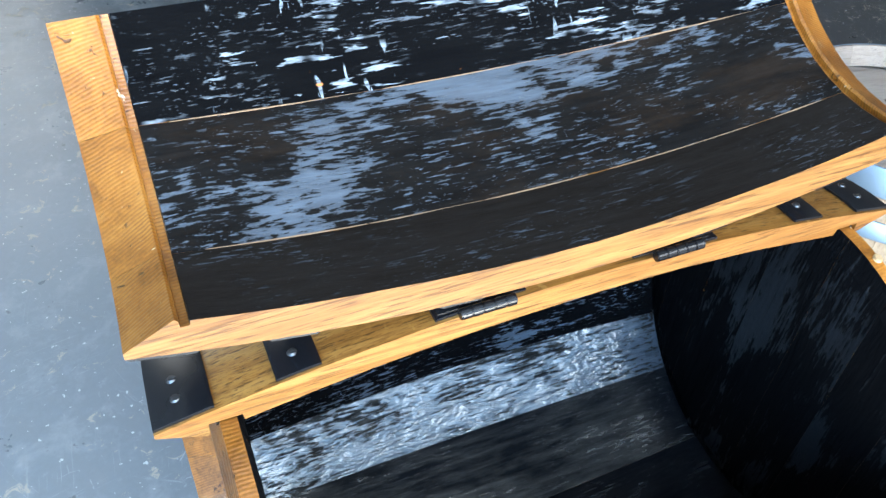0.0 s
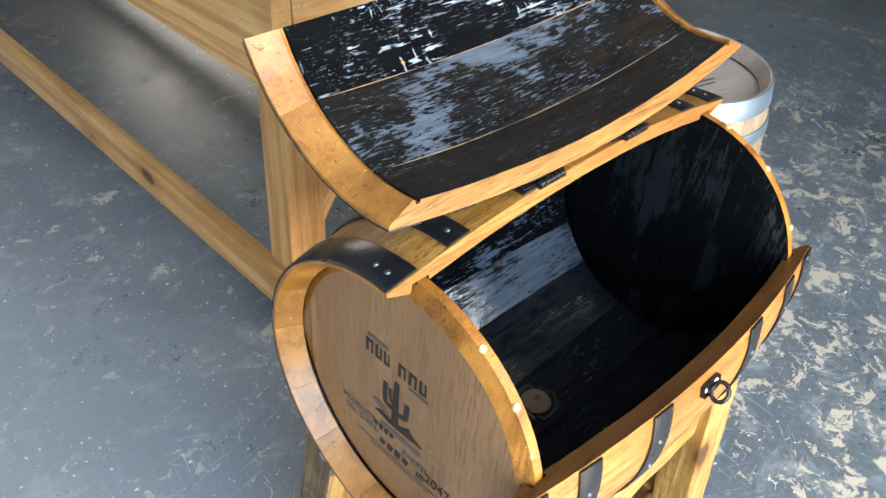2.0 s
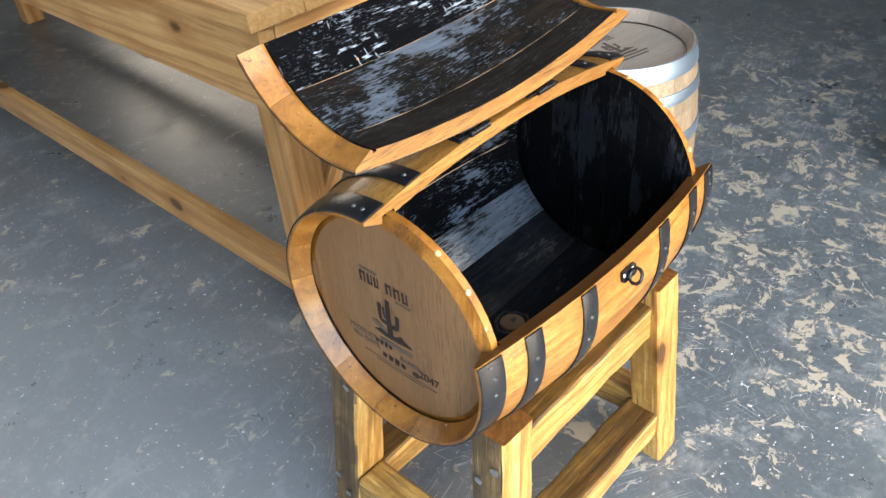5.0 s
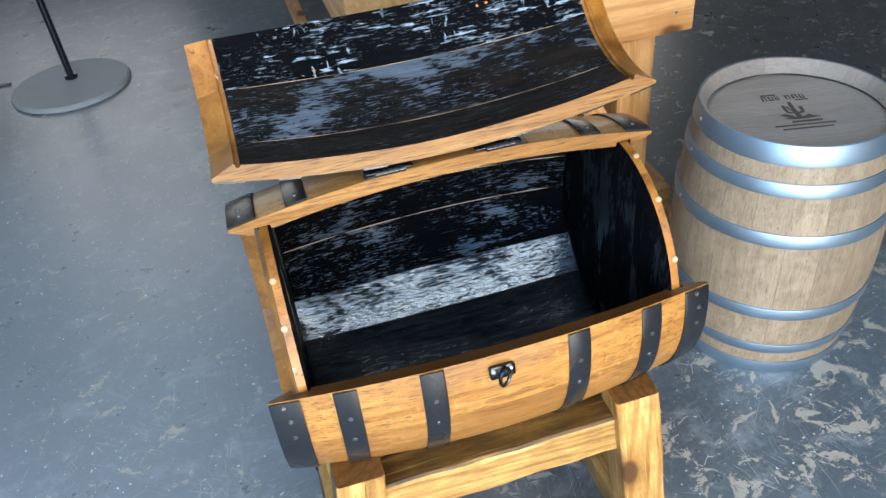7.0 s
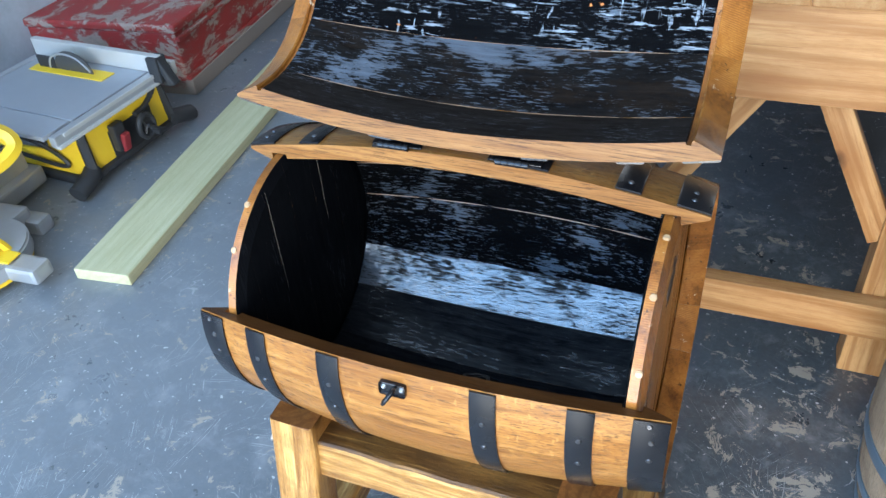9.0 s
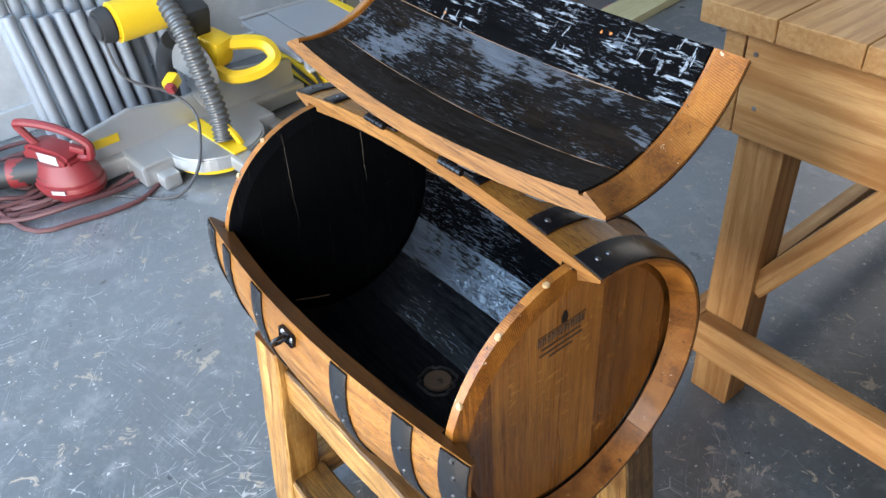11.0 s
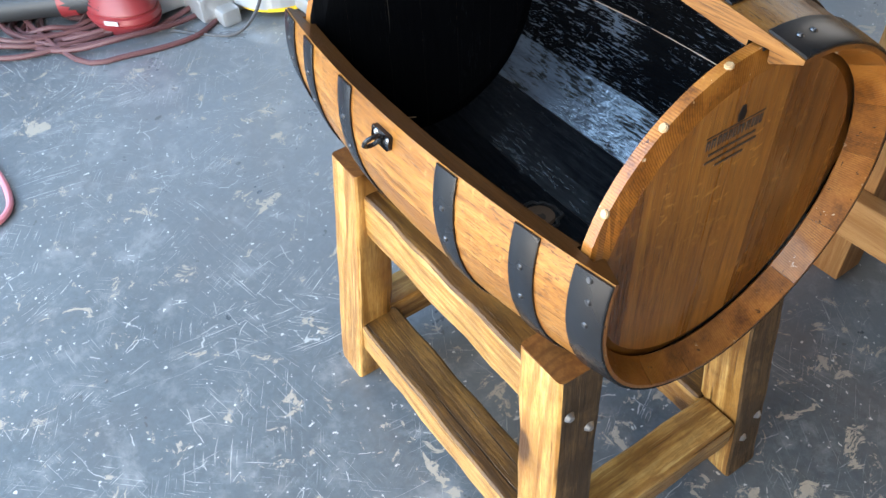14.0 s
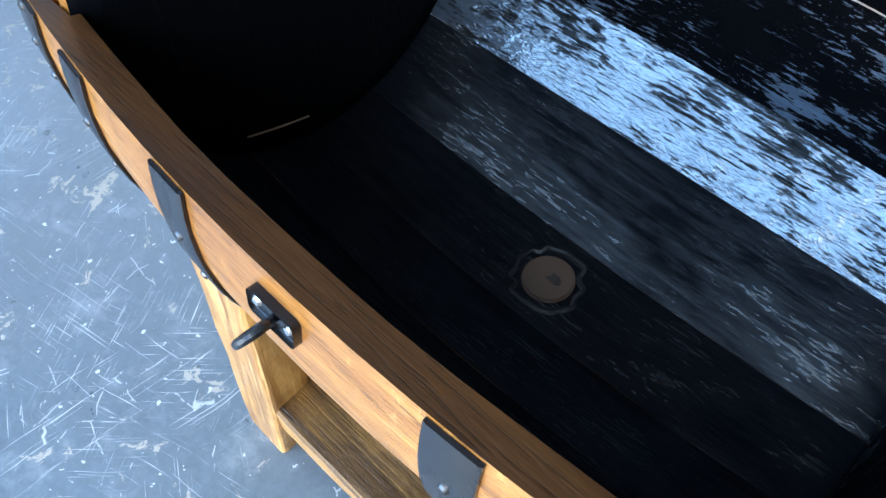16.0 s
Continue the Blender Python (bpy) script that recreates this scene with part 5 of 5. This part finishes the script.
plate = part("brand_plate", box(0.004, 0.13, 0.034, 0.001), YELLOW, saw, "yellow name plate with dark marks", pose(0.016, -0.06, 0.272, 0, -8, 0))
for k in range(6):
    part("name_mark", box(0.002, 0.013, 0.019), BLACK_PLASTIC, plate, "", pose(0.003, -0.045 + 0.018 * k, 0))
for yy in (-0.30, 0.30):
    part("foot", tube([(0.0, yy * 0.90, 0.075), (0.015, yy * 1.10, 0.060), (0.02, yy * 1.42, 0.038)], 0.036, 10, 3), BLACK_PLASTIC, saw, "chunky black rubber foot", None, True)
    part("foot_tube", tube([(-0.05, yy, 0.026), (-0.52, yy, 0.026)], 0.024, 10, 2), BLACK_PLASTIC, saw, "", None, True)
    part("upright", tube([(0.018, yy * 0.97, 0.04), (-0.010, yy * 0.88, 0.31)], 0.022, 8, 2), BLACK_PLASTIC, saw, "black frame upright", None, True)
part("cross_tube", tube([(0.012, -0.29, 0.050), (0.012, 0.29, 0.050)], 0.018, 8, 2), BLACK_PLASTIC, saw, "", None, True)
part("scale_strip", box(0.004, 0.70, 0.016, 0.001), FENCE, table, "pale scale strip on the rail", pose(0.302, -0.06, 0.004))
part("rail_lip", box(0.022, 0.80, 0.012, 0.003), FENCE, table, "", pose(0.300, -0.06, -0.030))
part("push_stick", tube([(-0.40, -0.315, 0.20), (-0.20, -0.315, 0.185), (-0.08, -0.315, 0.12), (-0.12, -0.315, 0.09), (-0.40, -0.315, 0.12)], 0.010, 6), BLACK_PLASTIC, saw)

# ---- mitre saw ----
miter = thing("mitre_saw", "yellow and grey mitre saw with ribbed dust hose on the floor", "mitre saw", pose(-1.722, 0.313, 0, 0, 0, 4))
mbase = part("base", box(0.36, 0.50, 0.075, 0.012), ALUMINIUM, miter, "cast aluminium saw base", pose(-0.08, -0.02, 0.045))
part("wing", box(0.15, 0.30, 0.06, 0.01), ALUMINIUM, mbase, "", pose(-0.02, -0.29, 0.005))
part("wing", box(0.15, 0.30, 0.06, 0.01), ALUMINIUM, mbase, "", pose(-0.02, 0.31, 0.005))
part("fence", extrude_outline([(-0.42, 0.0), (0.42, 0.0), (0.42, 0.09), (0.20, 0.13), (0.05, 0.10), (-0.05, 0.10), (-0.20, 0.13), (-0.42, 0.09)], 0.022, 0.003), ALUMINIUM, miter, "aluminium fence", pose(-0.07, 0, 0.078, 0, 0, 90))
turn = part("turntable", cyl(0.165, 0.05, 40, None, 0.006), ALUMINIUM, miter, "round saw turntable", pose(0.08, 0, 0.060))
part("scale_ring", cyl(0.150, 0.034, 40), YELLOW, turn, "yellow scale", pose(0.012, 0, -0.016))
part("kerf_plate", box(0.30, 0.05, 0.006, 0.002), YELLOW, turn, "", pose(0.02, 0.0, 0.027))
part("lock_arm", box(0.13, 0.07, 0.05, 0.012), ALUMINIUM, turn, "", pose(0.19, 0, -0.005))
for yy in (-0.20, 0.22):
    part("foot", box(0.10, 0.06, 0.05, 0.012), ALUMINIUM, miter, "", pose(0.10, yy, 0.025))
part("guard", extrude_outline([(0.115 * math.cos(a), 0.115 * math.sin(a)) for a in (math.pi * k / 14 for k in range(15))], 0.05, 0.006), ALUMINIUM, miter, "grey upper blade guard", pose(0.02, 0.02, 0.27, 0, 0, 0))
part("blade", cyl(0.105, 0.0025, 40, axis="Y"), STEEL, miter, "", pose(0.02, 0.02, 0.26))
part("motor", cyl(0.062, 0.19, 28, None, 0.008, "Y"), YELLOW, miter, "yellow motor housing", pose(-0.06, -0.075, 0.485), True)
part("motor_cap", cyl(0.058, 0.05, 28, 0.046, 0.008, "Y"), BLACK_PLASTIC, miter, "", pose(-0.06, -0.195, 0.485), True)
part("arm", tube([(-0.24, 0.02, 0.10), (-0.20, 0.02, 0.26), (-0.10, 0.02, 0.36)], 0.035, 10), BLACK_PLASTIC, miter, "", None, True)
handle = part("handle", tube([(0.0, 0.08, 0.345), (0.05, 0.15, 0.350), (0.09, 0.24, 0.330), (0.13, 0.25, 0.285), (0.12, 0.19, 0.255), (0.09, 0.11, 0.255), (0.04, 0.07, 0.295)], 0.024, 6, 4, True), YELLOW, miter, "yellow D-shaped handle", None, True)
part("grip_block", box(0.10, 0.09, 0.10, 0.02), YELLOW, miter, "yellow handle block", pose(0.02, 0.10, 0.34, 0, 15, 20), True)
part("upper_cover", box(0.12, 0.10, 0.16, 0.02), BLACK_PLASTIC, miter, "", pose(-0.03, 0.06, 0.43, 0, 20, 0), True)
lever = part("lock_lever", box(0.04, 0.055, 0.04, 0.010), YELLOW, miter, "small yellow and red lock lever", pose(0.04, -0.075, 0.29, 20, 0, 30), True)
part("lever_cap", box(0.03, 0.025, 0.03, 0.008), RED_PLASTIC, lever, "red cap", pose(0.02, -0.035, 0.01), True)
part("bevel_pointer", tube([(0.16, 0.0, 0.16), (0.19, 0.02, 0.12), (0.20, 0.035, 0.075)], 0.012, 6, 3), YELLOW, miter, "yellow pointer", None, True)
part("label_plate", box(0.003, 0.085, 0.028, 0.001), YELLOW, miter, "yellow label", pose(-0.0565, -0.30, 0.135))


def ribbed_hose(points, r):
    line = smooth_path(points, 26)
    return tube(points, r, 12, 26, False, lambda t: r * (1.0 if int(t * len(line)) % 4 < 2 else 0.84))


part("dust_hose", ribbed_hose([(-0.10, -0.01, 0.47), (-0.02, -0.005, 0.51), (0.06, -0.005, 0.44), (0.10, 0.0, 0.32), (0.14, 0.005, 0.19), (0.17, -0.01, 0.10)], 0.034), plain("ribbed_grey_hose", (0.10, 0.105, 0.11), 0.35, 0.2, 0.2, 40), miter, "ribbed grey dust hose", None, True)
part("power_cord", tube([(-0.05, -0.21, 0.46), (0.00, -0.20, 0.34), (0.06, -0.10, 0.27), (0.12, -0.06, 0.20), (0.18, -0.10, 0.11), (0.22, -0.16, 0.05), (0.20, -0.24, 0.006), (0.05, -0.36, 0.006)], 0.005, 8), GREY_CORD, miter, "", None, True)

# ---- leaf blower and its cord ----
blower = thing("leaf_blower", "red electric leaf blower with black tube lying on the floor", "leaf blower", pose(-1.761, -0.126, 0, 0, 0, 24))
def layered_body(rings, sx, sy, seg=36):
    """A turned body from (height, radius) rings, stretched to an oval."""
    bm = bmesh.new()
    loops = []
    for z, r in rings:
        loops.append([bm.verts.new((r * sx * math.cos(2 * math.pi * k / seg) - 0.10 * z, r * sy * math.sin(2 * math.pi * k / seg), z)) for k in range(seg)])
    for low, high in zip(loops, loops[1:]):
        for k in range(seg):
            bm.faces.new((low[k], low[(k + 1) % seg], high[(k + 1) % seg], high[k]))
    bm.faces.new(loops[0][::-1])
    bm.faces.new(loops[-1])
    return bm


HOUSING = ((0.0, 0.070), (0.010, 0.078), (0.024, 0.082), (0.028, 0.096), (0.044, 0.104), (0.047, 0.098), (0.051, 0.098), (0.054, 0.106), (0.068, 0.104), (0.071, 0.097), (0.075, 0.097), (0.078, 0.101), (0.096, 0.094), (0.118, 0.080), (0.132, 0.072))
part("fan_housing", layered_body(HOUSING, 1.18, 0.88), RED_PLASTIC, blower, "squat red fan housing with grooves", pose(0.0, 0.0, 0.0), True)
part("motor_block", extrude_outline([(-0.105, 0.0), (0.085, 0.0), (0.095, 0.03), (0.06, 0.052), (-0.075, 0.060), (-0.115, 0.035)], 0.088, 0.012), RED_PLASTIC, blower, "red motor cover", pose(-0.025, 0.0, 0.118), True)
part("handle", tube([(-0.075, -0.012, 0.155), (-0.112, -0.026, 0.214), (-0.124, -0.030, 0.236), (-0.108, -0.030, 0.248), (-0.04, -0.012, 0.246), (0.04, 0.010, 0.226), (0.098, 0.026, 0.190), (0.104, 0.026, 0.165), (0.088, 0.026, 0.138), (0.030, 0.010, 0.140)], 0.0130, 8, 5), RED_PLASTIC, blower, "curved red handle", None, True)
part("trigger", box(0.05, 0.022, 0.022, 0.006), RED_PLASTIC, blower, "", pose(0.062, 0.016, 0.166, 0, 14, 16), True)
for k in range(4):
    part("vent_slot", box(0.070 - 0.006 * k, 0.004, 0.0035), BLACK_PLASTIC, blower, "dark vent slot", pose(-0.035 + 0.004 * k, -0.0800 + 0.0045 * k, 0.092 + 0.008 * k, 18, 4, -6))
part("label_plate", box(0.085, 0.002, 0.036, 0.0008), LABEL, blower, "silver label", pose(-0.012, -0.0465, 0.146, 0, 0, 0))
part("label_plate", box(0.045, 0.002, 0.014, 0.0006), LABEL, blower, "small white label", pose(0.042, -0.0885, 0.061, 4, 0, 17))
part("tube_collar", cyl(0.048, 0.06, 24, 0.045, 0.006, "X"), RED_PLASTIC, blower, "red tube collar", pose(-0.135, -0.075, 0.088, 0, 0, 34), True)
part("blower_tube", tube([(-0.06, -0.03, 0.095), (-0.22, -0.14, 0.085), (-0.48, -0.33, 0.075)], 0.042, 16, 5), BLACK_PLASTIC, blower, "black blower tube", None, True)
rnd = random.Random(5)
pile = []
for k in range(170):
    a = k * 0.47
    rr = 0.17 + 0.07 * math.sin(k * 0.113) + 0.035 * math.sin(k * 0.37 + 1) + rnd.uniform(-0.012, 0.012)
    pile.append((-1.93 + 0.05 * math.sin(k * 0.071) + rr * math.cos(a) * 0.95, -0.21 + 0.12 * math.sin(k * 0.043 + 2) + rr * math.sin(a) * 1.25, 0.009 + 0.030 * (0.5 + 0.5 * math.sin(k * 0.9)) * rnd.random()))
pile += [(-1.66, -0.32, 0.008), (-1.58, -0.18, 0.008), (-1.56, 0.0, 0.008), (-1.62, 0.10, 0.008)]
cord = part("extension_cord", tube(pile, 0.0082, 7, 4), CORD, None, "", None, True)
tagged(cord, "tangled dirty red extension cord heaped on the floor", "extension cord")

# ---- grey conduits leaning on the wall ----
rnd = random.Random(9)
for k in range(11):
    y = -0.06 + 0.055 * k
    top = 1.15 - 0.03 * k + rnd.uniform(-0.05, 0.05)
    pipe = part("conduit_pipe", tube([(-2.165 + rnd.uniform(-0.01, 0.01), y, 0.002), (-2.24, y - 0.02, top * 0.55), (-2.305, y - 0.05 + rnd.uniform(-0.02, 0.02), top)], 0.022 + 0.004 * (k % 3 == 0), 12, 4), PIPE, None, "", None, True)
    tagged(pipe, "grey plastic conduit pipe leaning against the white wall", "pipe", "leaning conduits")
    for h in (0.40, 0.62):
        if (k + int(h * 10)) % 3:
            zc = top * (h + rnd.uniform(-0.05, 0.05))
            f = (zc - 0.002) / (top * 0.55) if zc < top * 0.55 else 1 + (zc - top * 0.55) / (top * 0.45)
            xc = -2.165 - 0.075 * f if f < 1 else -2.24 - 0.065 * (f - 1)
            part("coupling", cyl(0.029, 0.07, 14, None, 0.003), PIPE, pipe, "wider pipe coupling", pose(xc, y - 0.020 * f, zc, 0, -8, 0), True)
for k in range(7):
    y = -0.045 + 0.052 * k
    top = 0.47 - 0.012 * k + rnd.uniform(-0.015, 0.015)
    pipe = part("conduit_pipe", tube([(-2.095 + rnd.uniform(-0.008, 0.008), y, 0.002), (-2.125, y - 0.010, top * 0.5), (-2.165, y - 0.022, top)], 0.021, 12, 3), PIPE, None, "", None, True)
    tagged(pipe, "short grey plastic conduit pipe leaning on taller ones", "pipe", "leaning conduits")

# ---- stand base, hose and cords on the floor ----
lamp = thing("pedestal_stand", "round grey pedestal base with a thin black pole on the floor", "pedestal", pose(-0.971, 2.58, 0) @ Matrix.Scale(0.92, 4))
part("base_plate", cyl(0.27, 0.022, 48, 0.262, 0.005), CONCRETE, lamp, "round grey base plate", pose(0, 0, 0.0112), True)
part("pole", tube([(0, 0.05, 0.022), (-0.01, 0.06, 1.2)], 0.016, 12, 3), BLACK_METAL, lamp, "thin black pole", None, True)
part("collar", cyl(0.03, 0.02, 20, None, 0.003), BLACK_METAL, lamp, "", pose(0, 0.05, 0.032), True)
hose = part("air_hose", tube([(-1.324, -0.758, 0.009), (-1.144, -0.748, 0.009), (-1.064, -0.688, 0.009), (-1.114, -0.628, 0.009), (-1.284, -0.628, 0.009), (-1.464, -0.688, 0.009), (-1.544, -0.768, 0.009), (-1.444, -0.828, 0.009), (-1.324, -0.788, 0.012)], 0.008, 8), PINK_HOSE, None, "", None, True)
tagged(hose, "loop of pink air hose on the floor", "hose")
loop = part("loose_cord", tube([(-1.680, 2.550, 0.30), (-1.620, 2.490, 0.14), (-1.585, 2.400, 0.03), (-1.595, 2.310, 0.006), (-1.605, 2.230, 0.006), (-1.585, 2.160, 0.006), (-1.520, 2.115, 0.006), (-1.450, 2.130, 0.006), (-1.380, 2.170, 0.0)], 0.0055, 8), PINK_HOSE, None, "", None, True)
tagged(loop, "thin pink cord curled on the floor", "cord")
far_cord = part("floor_cord", tube([(-1.760, 2.850, 0.006), (-1.690, 2.835, 0.030), (-1.600, 2.815, 0.044), (-1.470, 2.770, 0.041), (-1.380, 2.750, 0.007), (-1.240, 2.730, 0.006)], 0.005, 8), GREY_CORD, None, "", None, True)
tagged(far_cord, "thin dark cord across the floor", "cord")

pail = bmesh.new()
merge(pail, cyl(0.115, 0.16, 32, 0.125, 0.004), pose(0, 0, 0.08))
merge(pail, tube([(0.127 * math.cos(a), 0.127 * math.sin(a), 0.158) for a in (2 * math.pi * k / 24 for k in range(24))], 0.006, 6, 2, True))
tagged(part("bucket", pail, BLACK_PLASTIC, None, "", pose(1.685, -0.336, 0.001), True), "black plastic bucket on the worn grey floor", "bucket")
